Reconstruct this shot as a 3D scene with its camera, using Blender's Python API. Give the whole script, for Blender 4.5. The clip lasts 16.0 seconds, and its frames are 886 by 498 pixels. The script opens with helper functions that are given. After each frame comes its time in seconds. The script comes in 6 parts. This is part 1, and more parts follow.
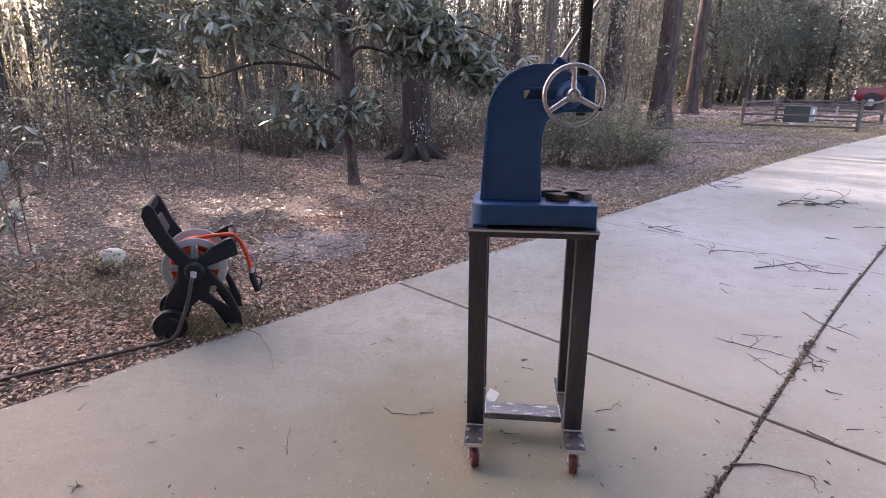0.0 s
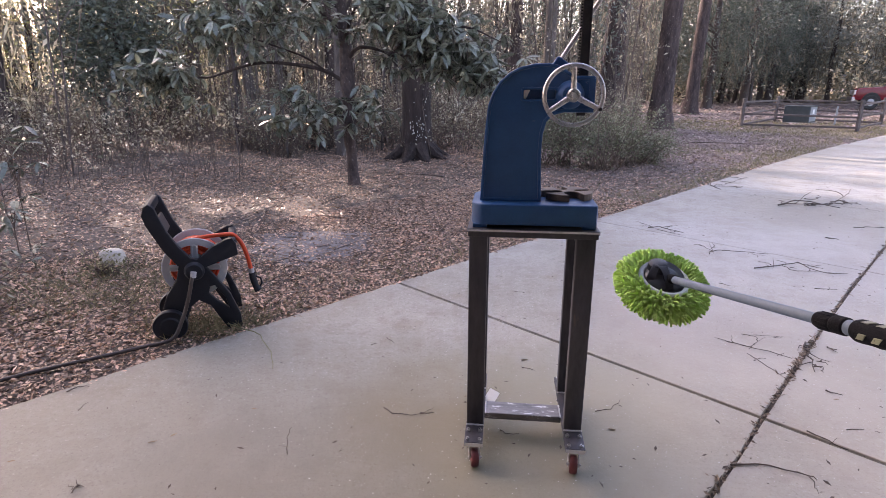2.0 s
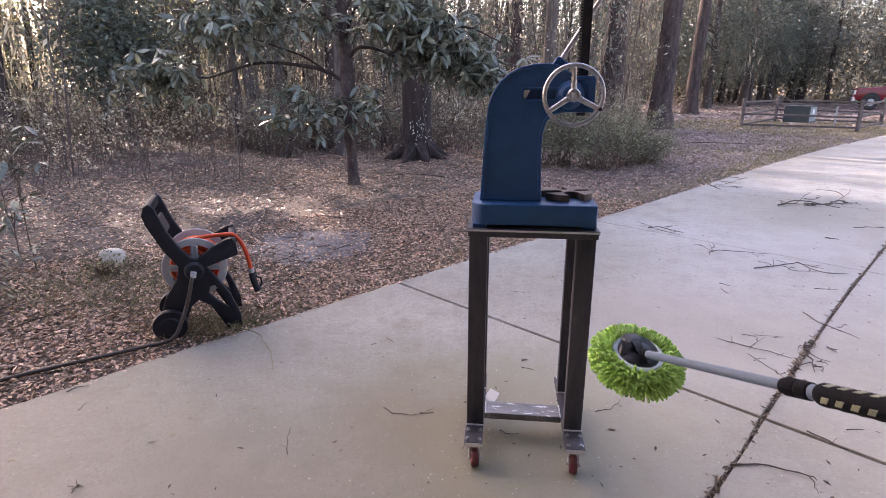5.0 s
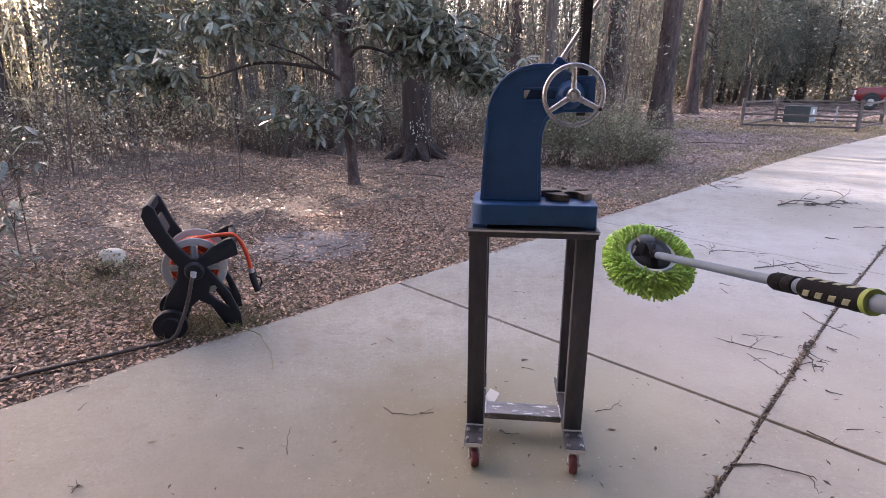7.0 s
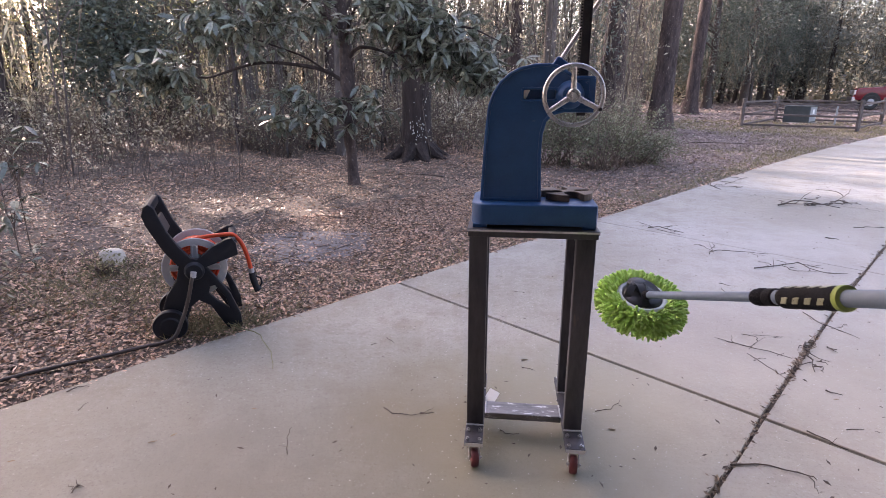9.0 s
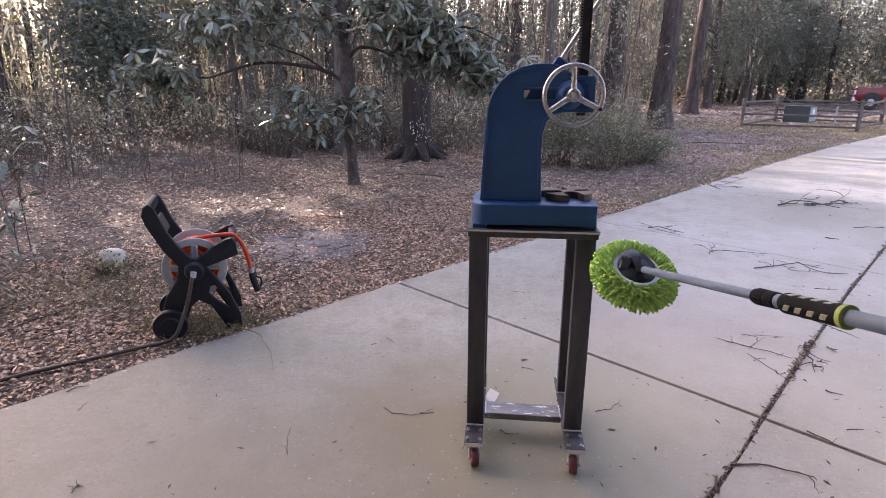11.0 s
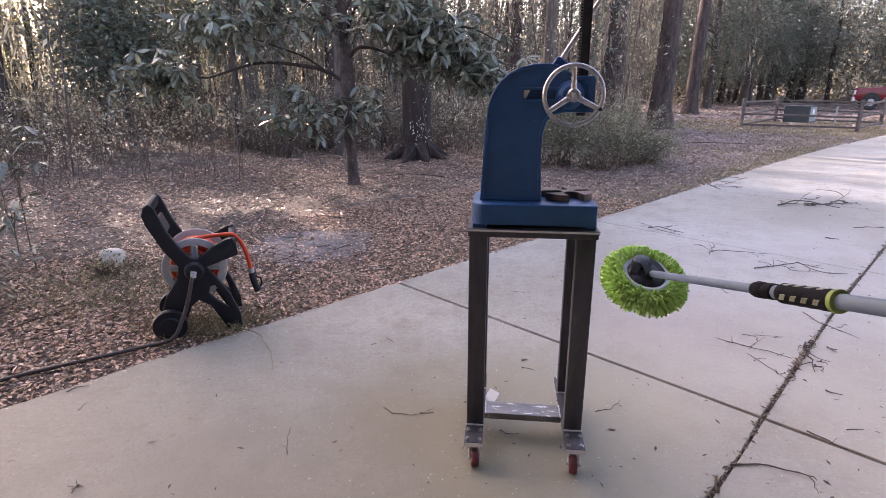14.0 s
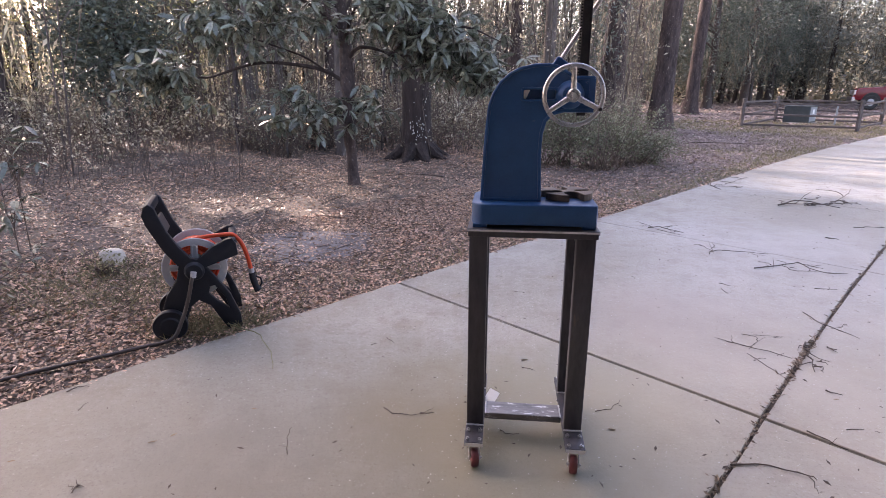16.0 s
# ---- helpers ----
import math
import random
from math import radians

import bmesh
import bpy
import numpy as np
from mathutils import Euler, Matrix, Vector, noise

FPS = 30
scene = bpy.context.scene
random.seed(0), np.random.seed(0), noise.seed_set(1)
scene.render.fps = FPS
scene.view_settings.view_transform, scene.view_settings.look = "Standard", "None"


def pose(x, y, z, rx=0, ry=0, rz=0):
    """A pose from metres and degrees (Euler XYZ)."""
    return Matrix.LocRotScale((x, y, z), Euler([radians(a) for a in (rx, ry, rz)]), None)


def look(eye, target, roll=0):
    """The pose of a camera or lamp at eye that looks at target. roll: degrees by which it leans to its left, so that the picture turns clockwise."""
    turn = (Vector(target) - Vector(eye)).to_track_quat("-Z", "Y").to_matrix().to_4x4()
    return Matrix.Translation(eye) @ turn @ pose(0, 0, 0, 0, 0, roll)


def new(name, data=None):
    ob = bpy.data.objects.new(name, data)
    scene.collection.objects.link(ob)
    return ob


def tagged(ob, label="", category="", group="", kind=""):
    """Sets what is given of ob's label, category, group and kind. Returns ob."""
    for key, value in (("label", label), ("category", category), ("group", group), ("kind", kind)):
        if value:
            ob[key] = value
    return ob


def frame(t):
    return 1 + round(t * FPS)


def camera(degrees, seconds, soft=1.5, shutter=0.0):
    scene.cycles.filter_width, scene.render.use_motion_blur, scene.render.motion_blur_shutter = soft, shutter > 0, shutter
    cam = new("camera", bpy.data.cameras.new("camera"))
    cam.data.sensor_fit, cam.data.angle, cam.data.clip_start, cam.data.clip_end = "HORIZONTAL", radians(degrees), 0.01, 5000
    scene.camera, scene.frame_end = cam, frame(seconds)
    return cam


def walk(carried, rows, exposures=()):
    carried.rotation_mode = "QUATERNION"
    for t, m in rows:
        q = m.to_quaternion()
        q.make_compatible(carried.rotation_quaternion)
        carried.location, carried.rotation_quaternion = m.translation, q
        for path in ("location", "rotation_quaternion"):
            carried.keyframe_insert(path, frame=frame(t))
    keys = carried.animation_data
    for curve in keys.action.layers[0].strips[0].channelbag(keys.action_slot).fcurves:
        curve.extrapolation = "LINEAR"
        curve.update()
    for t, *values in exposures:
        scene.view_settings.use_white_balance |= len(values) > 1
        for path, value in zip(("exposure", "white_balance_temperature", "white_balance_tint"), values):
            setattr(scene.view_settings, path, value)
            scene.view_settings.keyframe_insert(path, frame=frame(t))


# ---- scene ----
# camera: held still on a stand
cam = camera(77.3, 16.0, soft=0.8, shutter=0.5)
EYE = pose(0, 0, 1.5, 90 - 16.54, 0, 0)
walk(cam, [(0.0, EYE), (16.0, EYE)], exposures=[(0.0, 2.4, 7350, 29), (16.0, 2.4, 7350, 29)])

# ---- light: low sun behind the woods, open sky over the driveway ----
SUN_AZ, SUN_EL = radians(-40), radians(27)
world = bpy.data.worlds.new("sky")
scene.world = world
world.use_nodes = True
wn = world.node_tree.nodes
sky = wn.new("ShaderNodeTexSky")
sky.sky_type, sky.sun_disc = "NISHITA", False
sky.sun_elevation, sky.sun_rotation = SUN_EL, SUN_AZ
sky.dust_density, sky.air_density = 2.5, 1.0
world.node_tree.links.new(sky.outputs[0], wn["Background"].inputs[0])
wn["Background"].inputs[1].default_value = 0.15
sun = new("sun", bpy.data.lights.new("sun", "SUN"))
sun.data.energy, sun.data.angle, sun.data.color = 3.2, radians(1.0), (1.0, 0.94, 0.85)
TO_SUN = Vector((math.sin(SUN_AZ) * math.cos(SUN_EL), math.cos(SUN_AZ) * math.cos(SUN_EL), math.sin(SUN_EL)))
sun.matrix_world = look(TO_SUN * 50, (0, 0, 0))


# ---- materials ----
def surface(name, a, b, rough=0.6, metal=0.0, scale=6.0, fine=60.0, bump=0.1, spot=None, spot_at=0.62, spot_soft=0.06, gloss=0.5, speck=None, depth=0.01, rough_b=None, coords="Object", island=0.0, object_random=0.0, through_light=0.0, stretch=(1, 1, 1)):
    """Two colours mixed by noise at two scales, with relief; spots of a third colour; shifts per island or per object."""
    m = bpy.data.materials.new(name)
    m.use_nodes = True
    n, l = m.node_tree.nodes, m.node_tree.links
    p = n["Principled BSDF"]
    tc, mp = n.new("ShaderNodeTexCoord"), n.new("ShaderNodeMapping")
    mp.inputs["Scale"].default_value = stretch
    l.new(tc.outputs[coords], mp.inputs["Vector"])

    def tex(s, d=5.0):
        t = n.new("ShaderNodeTexNoise")
        t.inputs["Scale"].default_value, t.inputs["Detail"].default_value, t.inputs["Roughness"].default_value = s, d, 0.65
        l.new(mp.outputs[0], t.inputs["Vector"])
        return t.outputs["Fac"]

    def mth(op, x, y):
        t = n.new("ShaderNodeMath")
        t.operation = op
        for i, v in enumerate((x, y)):
            if isinstance(v, (int, float)):
                t.inputs[i].default_value = v
            else:
                l.new(v, t.inputs[i])
        return t.outputs[0]

    def ramp(v, lo, hi):
        t = n.new("ShaderNodeMapRange")
        t.inputs["From Min"].default_value, t.inputs["From Max"].default_value = lo, hi
        l.new(v, t.inputs["Value"])
        return t.outputs[0]

    def mix(f, x, y):
        t = n.new("ShaderNodeMix")
        t.data_type = "RGBA"
        l.new(f, t.inputs[0])
        for i, v in ((6, x), (7, y)):
            if isinstance(v, tuple):
                t.inputs[i].default_value = (*v, 1)
            else:
                l.new(v, t.inputs[i])
        return t.outputs[2]

    big, small = tex(scale), tex(fine)
    f = mth("ADD", mth("MULTIPLY", ramp(big, 0.35, 0.65), 0.65), mth("MULTIPLY", ramp(small, 0.3, 0.7), 0.35))
    if island:
        g = n.new("ShaderNodeNewGeometry")
        f = mth("ADD", mth("MULTIPLY", f, 1 - island), mth("MULTIPLY", g.outputs["Random Per Island"], island))
    if object_random:
        o = n.new("ShaderNodeObjectInfo")
        f = mth("ADD", mth("MULTIPLY", f, 1 - object_random), mth("MULTIPLY", o.outputs["Random"], object_random))
    col = mix(f, a, b)
    if spot:
        s = tex(scale * 3.7, 3.0)
        col = mix(ramp(s, spot_at, spot_at + spot_soft), col, spot)
    if speck:
        col = mix(ramp(tex(fine * 2.3, 4.0), 0.645, 0.70), col, speck)
    l.new(col, p.inputs["Base Color"])
    p.inputs["Metallic"].default_value, p.inputs["Specular IOR Level"].default_value = metal, gloss
    rb = rough if rough_b is None else rough_b
    r = n.new("ShaderNodeMapRange")
    r.inputs["To Min"].default_value, r.inputs["To Max"].default_value = rough, rb + 0.001
    l.new(small, r.inputs["Value"])
    l.new(r.outputs[0], p.inputs["Roughness"])
    if bump:
        bp = n.new("ShaderNodeBump")
        bp.inputs["Strength"].default_value, bp.inputs["Distance"].default_value = bump, depth
        l.new(small, bp.inputs["Height"])
        l.new(bp.outputs[0], p.inputs["Normal"])
    if through_light:
        tr, mx = n.new("ShaderNodeBsdfTranslucent"), n.new("ShaderNodeMixShader")
        l.new(col, tr.inputs["Color"])
        mx.inputs[0].default_value = through_light
        l.new(p.outputs[0], mx.inputs[1])
        l.new(tr.outputs[0], mx.inputs[2])
        l.new(mx.outputs[0], n["Material Output"].inputs["Surface"])
    return m


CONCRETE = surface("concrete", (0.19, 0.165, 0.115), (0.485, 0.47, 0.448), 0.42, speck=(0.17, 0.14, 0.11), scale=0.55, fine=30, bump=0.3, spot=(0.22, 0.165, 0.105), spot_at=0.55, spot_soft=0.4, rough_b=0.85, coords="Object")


def stain_and_shading(m, x, y, reach, colour, strength):
    """A soft blotchy patch on a material, round a place on the ground; for stains and painted shading."""
    n, l = m.node_tree.nodes, m.node_tree.links
    p = n["Principled BSDF"]
    old = p.inputs["Base Color"].links[0].from_socket
    tc, d, t, r, s, mx = n.new("ShaderNodeTexCoord"), n.new("ShaderNodeVectorMath"), n.new("ShaderNodeTexNoise"), n.new("ShaderNodeMapRange"), n.new("ShaderNodeMath"), n.new("ShaderNodeMix")
    d.operation, s.operation, mx.data_type = "DISTANCE", "MULTIPLY", "RGBA"
    d.inputs[1].default_value = (x, y, 0)
    l.new(tc.outputs["Object"], d.inputs[0])
    t.inputs["Scale"].default_value, t.inputs["Detail"].default_value = 1.7, 6.0
    l.new(tc.outputs["Object"], t.inputs["Vector"])
    r.inputs["From Min"].default_value, r.inputs["From Max"].default_value, r.inputs["To Min"].default_value, r.inputs["To Max"].default_value = reach, reach * 0.25, 0.0, strength * 2
    l.new(d.outputs["Value"], r.inputs["Value"])
    l.new(r.outputs[0], s.inputs[0])
    l.new(t.outputs["Fac"], s.inputs[1])
    l.new(s.outputs[0], mx.inputs[0])
    l.new(old, mx.inputs[6])
    mx.inputs[7].default_value = (*colour, 1)
    l.new(mx.outputs[2], p.inputs["Base Color"])


def mottle(m, scale, lo, hi, colour, strength):
    """Blotches of another colour all over a material."""
    n, l = m.node_tree.nodes, m.node_tree.links
    p = n["Principled BSDF"]
    old = p.inputs["Base Color"].links[0].from_socket
    tc, t, r, mx = n.new("ShaderNodeTexCoord"), n.new("ShaderNodeTexNoise"), n.new("ShaderNodeMapRange"), n.new("ShaderNodeMix")
    mx.data_type = "RGBA"
    t.inputs["Scale"].default_value, t.inputs["Detail"].default_value, t.inputs["Roughness"].default_value = scale, 8.0, 0.68
    l.new(tc.outputs["Object"], t.inputs["Vector"])
    r.inputs["From Min"].default_value, r.inputs["From Max"].default_value, r.inputs["To Max"].default_value = lo, hi, strength
    l.new(t.outputs["Fac"], r.inputs["Value"])
    l.new(r.outputs[0], mx.inputs[0])
    l.new(old, mx.inputs[6])
    mx.inputs[7].default_value = (*colour, 1)
    l.new(mx.outputs[2], p.inputs["Base Color"])


mottle(CONCRETE, 1.1, 0.46, 0.62, (0.225, 0.20, 0.135), 0.35)
mottle(CONCRETE, 2.2, 0.47, 0.64, (0.20, 0.175, 0.135), 0.5)
mottle(CONCRETE, 9.0, 0.51, 0.65, (0.21, 0.17, 0.14), 0.5)
mottle(CONCRETE, 70.0, 0.545, 0.64, (0.15, 0.12, 0.10), 0.75)
mottle(CONCRETE, 170.0, 0.55, 0.66, (0.13, 0.11, 0.095), 0.5)
mottle(CONCRETE, 120.0, 0.60, 0.68, (0.60, 0.58, 0.55), 0.45)
mottle(CONCRETE, 45.0, 0.60, 0.66, (0.62, 0.60, 0.57), 0.5)
# olive stain near the house, also painting in the porch shade
stain_and_shading(CONCRETE, 0.05, 1.75, 1.7, (0.165, 0.15, 0.098), 0.6)
stain_and_shading(CONCRETE, 0.35, 2.2, 1.0, (0.175, 0.16, 0.095), 0.65)
stain_and_shading(CONCRETE, 1.5, 3.4, 0.9, (0.30, 0.245, 0.225), 0.5)
stain_and_shading(CONCRETE, 0.75, 2.5, 0.7, (0.20, 0.185, 0.12), 0.5)
# grey-olive stain, darkened further for the shade at lower left
stain_and_shading(CONCRETE, -1.3, 1.7, 1.6, (0.185, 0.17, 0.14), 0.65)
# two pale patches that brighten the slabs to the right
stain_and_shading(CONCRETE, 2.0, 2.2, 2.2, (0.46, 0.42, 0.36), 0.5)
stain_and_shading(CONCRETE, 3.6, 4.6, 2.6, (0.48, 0.45, 0.43), 0.35)
stain_and_shading(CONCRETE, -0.12, 2.4, 0.55, (0.22, 0.17, 0.10), 0.4)
JOINT = surface("joint_dirt", (0.028, 0.021, 0.017), (0.085, 0.063, 0.05), 0.95, scale=8, fine=90, bump=0.4)
EARTH = surface("earth", (0.062, 0.044, 0.036), (0.165, 0.125, 0.10), 0.95, scale=0.9, fine=26, bump=0.6, spot=(0.25, 0.215, 0.185), spot_at=0.66)
LITTER = surface("leaf_litter", (0.022, 0.010, 0.008), (0.78, 0.50, 0.345), 0.40, scale=3, fine=40, bump=0, island=0.95)
FADED_LITTER = surface("faded_leaf_litter", (0.075, 0.042, 0.042), (0.50, 0.385, 0.355), 0.5, scale=3, fine=40, bump=0, island=0.8)
JOINT_LITTER = surface("grey_leaf_crumbs", (0.055, 0.04, 0.032), (0.36, 0.275, 0.21), 0.8, scale=3, fine=40, bump=0, island=0.8)
BLUE = surface("blue_enamel", (0.010, 0.055, 0.158), (0.017, 0.081, 0.212), 0.33, scale=9, fine=140, bump=0.05, spot=(0.05, 0.105, 0.20), spot_at=0.70, rough_b=0.48, gloss=0.4)
STEEL = surface("raw_steel", (0.043, 0.041, 0.050), (0.115, 0.112, 0.128), 0.36, metal=0.7, scale=5, fine=70, bump=0.05, spot=(0.15, 0.125, 0.12), spot_at=0.70, rough_b=0.6, stretch=(1, 1, 0.25))
BARE = surface("ground_steel", (0.50, 0.49, 0.50), (0.72, 0.71, 0.72), 0.32, metal=0.65, scale=14, fine=120, bump=0.05, rough_b=0.5)
SCRAPED = surface("half_ground_steel", (0.10, 0.095, 0.10), (0.30, 0.29, 0.30), 0.35, metal=0.8, scale=16, fine=60, bump=0.08, spot=(0.62, 0.61, 0.62), spot_at=0.60, rough_b=0.6, stretch=(0.3, 1, 1))
CHROME = surface("polished_alloy", (0.36, 0.355, 0.36), (0.60, 0.59, 0.60), 0.18, metal=1.0, scale=20, fine=160, bump=0.03, rough_b=0.4)
RACK = surface("oiled_black_steel", (0.012, 0.011, 0.014), (0.03, 0.027, 0.03), 0.42, metal=0.5, scale=10, fine=80, bump=0.1)
ANVIL = surface("browned_steel", (0.055, 0.042, 0.035), (0.115, 0.09, 0.075), 0.55, metal=0.5, scale=12, fine=90, bump=0.12)
RED_WHEEL = surface("red_polyurethane", (0.115, 0.02, 0.022), (0.175, 0.036, 0.036), 0.5, scale=30, fine=120, bump=0.05)
BLACK_PLASTIC = surface("black_plastic", (0.009, 0.010, 0.015), (0.017, 0.019, 0.026), 0.45, scale=8, fine=150, bump=0.08, rough_b=0.62, gloss=0.3)
FOAM = surface("black_foam", (0.0045, 0.0050, 0.008), (0.009, 0.010, 0.015), 0.8, scale=8, fine=220, bump=0.25, gloss=0.12)
BRACKET = surface("black_hinge_plastic", (0.012, 0.014, 0.020), (0.026, 0.029, 0.040), 0.34, scale=8, fine=150, bump=0.05, rough_b=0.5, gloss=0.5)
STRAP = surface("grey_black_plastic", (0.030, 0.032, 0.040), (0.050, 0.053, 0.064), 0.4, scale=8, fine=150, bump=0.05, gloss=0.5)
CHIP = surface("pale_chip", (0.38, 0.36, 0.33), (0.62, 0.60, 0.57), 0.8, scale=40, fine=90, bump=0, island=0.7)
STALK = surface("dry_green_stalk", (0.13, 0.13, 0.06), (0.24, 0.23, 0.12), 0.8, scale=20, fine=90, bump=0.1)
GREY_PLASTIC = surface("grey_plastic", (0.36, 0.36, 0.38), (0.46, 0.46, 0.48), 0.45, scale=8, fine=90, bump=0.05)
ORANGE = surface("orange_rubber", (0.60, 0.055, 0.016), (0.78, 0.095, 0.03), 0.42, scale=10, fine=80, bump=0.05)
BLACK_HOSE = surface("black_rubber_hose", (0.028, 0.021, 0.021), (0.072, 0.052, 0.049), 0.55, scale=10, fine=80, bump=0.08)
GREEN_FIBRE = surface("green_chenille", (0.40, 0.66, 0.13), (0.74, 0.97, 0.43), 0.9, scale=30, fine=300, bump=0.3, island=0.6, through_light=0.4)
POLE = surface("grey_pole_paint", (0.095, 0.135, 0.20), (0.13, 0.175, 0.25), 0.5, metal=0.0, scale=10, fine=90, bump=0.02, gloss=0.35)
RIM_WHITE = surface("pale_plastic", (0.50, 0.56, 0.64), (0.62, 0.67, 0.74), 0.4, scale=12, fine=90, bump=0.03)
LIME = surface("lime_rubber", (0.17, 0.24, 0.05), (0.23, 0.31, 0.08), 0.6, scale=12, fine=90, bump=0.05)
PATCH = surface("olive_grip_patch", (0.19, 0.205, 0.155), (0.28, 0.295, 0.22), 0.5, scale=12, fine=90, bump=0.05)
BARK = surface("bark", (0.028, 0.020, 0.019), (0.10, 0.077, 0.07), 0.95, scale=3, fine=22, bump=0.9, spot=(0.16, 0.14, 0.13), spot_at=0.70, stretch=(1, 1, 0.22))
BARK_GREY = surface("grey_bark", (0.045, 0.037, 0.035), (0.18, 0.15, 0.137), 0.95, scale=4, fine=22, bump=0.8, depth=0.05, spot=(0.27, 0.24, 0.22), spot_at=0.66, stretch=(1, 1, 0.3))
BARK_DARK = surface("dark_furrowed_bark", (0.012, 0.008, 0.007), (0.066, 0.045, 0.040), 0.95, scale=5, fine=16, bump=1.0, depth=0.06, spot=(0.115, 0.090, 0.082), spot_at=0.66, stretch=(1, 1, 0.22))
MAGNOLIA_BARK = surface("mottled_magnolia_bark", (0.022, 0.015, 0.014), (0.105, 0.074, 0.068), 0.9, scale=7, fine=30, bump=0.8, depth=0.03, spot=(0.17, 0.14, 0.13), spot_at=0.62, stretch=(1, 1, 0.6))
PINE_BARK = surface("pine_bark", (0.018, 0.012, 0.0125), (0.115, 0.082, 0.078), 0.95, scale=6, fine=26, bump=1.0, depth=0.08, spot=(0.17, 0.135, 0.13), spot_at=0.64, speck=(0.30, 0.27, 0.255), stretch=(1, 1, 0.25))
TWIG = surface("dry_twig", (0.065, 0.046, 0.038), (0.215, 0.16, 0.13), 0.9, scale=20, fine=90, bump=0.3)
DEAD_LEAF = surface("dead_leaf", (0.10, 0.07, 0.045), (0.40, 0.30, 0.20), 0.8, scale=20, fine=90, bump=0.2, object_random=0.7)
SCRAP = surface("dark_scrap", (0.04, 0.03, 0.025), (0.13, 0.10, 0.08), 0.9, scale=20, fine=90, bump=0.2)
LICHEN = surface("white_lichen", (0.5, 0.5, 0.47), (0.68, 0.68, 0.64), 0.95, scale=30, fine=120, bump=0.3)
MAGNOLIA = surface("magnolia_leaf", (0.032, 0.040, 0.027), (0.26, 0.282, 0.212), 0.20, scale=2, fine=30, bump=0.0, island=0.8, through_light=0.18, rough_b=0.36, gloss=0.9)
LEAF_DARK = surface("evergreen_leaf", (0.034, 0.050, 0.042), (0.145, 0.172, 0.14), 0.34, scale=1, fine=20, bump=0, island=0.8, through_light=0.2)
LEAF_DULL = surface("dull_understory_leaf", (0.115, 0.106, 0.068), (0.58, 0.525, 0.395), 0.34, scale=1, fine=20, bump=0, island=0.85, through_light=0.3)
# leaf for the sunward woods, backlit yellow-green put into the colour
LEAF_SUNLIT = surface("sunlit_thin_leaf", (0.13, 0.14, 0.055), (0.38, 0.36, 0.18), 0.5, scale=1, fine=20, bump=0, island=0.85, through_light=0.45)
# bright air haze put into the leaf colour of the far right trees
LEAF_HAZE = surface("hazy_yard_leaf", (0.11, 0.128, 0.118), (0.42, 0.45, 0.415), 0.45, scale=1, fine=20, bump=0, island=0.7, through_light=0.35)
LEAF_EDGE = surface("edge_shrub_leaf", (0.042, 0.056, 0.026), (0.30, 0.315, 0.20), 0.36, scale=1, fine=20, bump=0, island=0.85, through_light=0.25)
MOSS = surface("spanish_moss", (0.10, 0.09, 0.075), (0.27, 0.25, 0.20), 0.95, scale=2, fine=30, bump=0, island=0.7, through_light=0.4)
# paler golden copy of the moss: sun glow put into its colour
MOSS_SUNLIT = surface("sunlit_moss", (0.33, 0.30, 0.22), (0.66, 0.61, 0.47), 0.95, scale=2, fine=30, bump=0, island=0.7, through_light=0.5)
SAND = surface("pale_sand", (0.095, 0.082, 0.080), (0.205, 0.19, 0.195), 0.95, scale=4, fine=50, bump=0.4, spot=(0.13, 0.10, 0.085), spot_at=0.56)
GRASS = surface("thin_grass", (0.105, 0.10, 0.048), (0.34, 0.295, 0.175), 0.7, scale=2, fine=30, bump=0, island=0.8, through_light=0.3)
WOOD_GREY = surface("weathered_wood", (0.055, 0.044, 0.042), (0.16, 0.13, 0.12), 0.9, scale=4, fine=40, bump=0.5, stretch=(0.2, 1, 1))
GREEN_STEEL = surface("dark_green_paint", (0.032, 0.042, 0.045), (0.05, 0.062, 0.066), 0.5, scale=5, fine=50, bump=0.05)
PALE_STEEL = surface("pale_grey_paint", (0.22, 0.24, 0.25), (0.30, 0.32, 0.33), 0.5, scale=5, fine=50, bump=0.05)
CAR_RED = surface("red_car_paint", (0.13, 0.008, 0.014), (0.18, 0.012, 0.02), 0.25, scale=2, fine=40, bump=0.0)
CAR_GLASS = surface("dark_car_glass", (0.02, 0.022, 0.025), (0.035, 0.037, 0.04), 0.06, scale=2, fine=30, bump=0)
LAMP_GLASS = surface("clear_lamp_glass", (0.65, 0.66, 0.68), (0.8, 0.8, 0.82), 0.15, scale=5, fine=40, bump=0)
TYRE = surface("tyre_rubber", (0.018, 0.017, 0.017), (0.035, 0.033, 0.032), 0.8, scale=9, fine=60, bump=0.2)
STONE = surface("pale_stone", (0.34, 0.30, 0.25), (0.60, 0.55, 0.48), 0.9, scale=9, fine=60, bump=0.4)
WALL_PAINT = surface("house_render", (0.38, 0.40, 0.43), (0.44, 0.46, 0.49), 0.85, scale=2, fine=40, bump=0.15)
PAPER = surface("white_tag", (0.7, 0.7, 0.7), (0.8, 0.8, 0.8), 0.6, scale=10, fine=60, bump=0.02)
rng = np.random.default_rng(7)


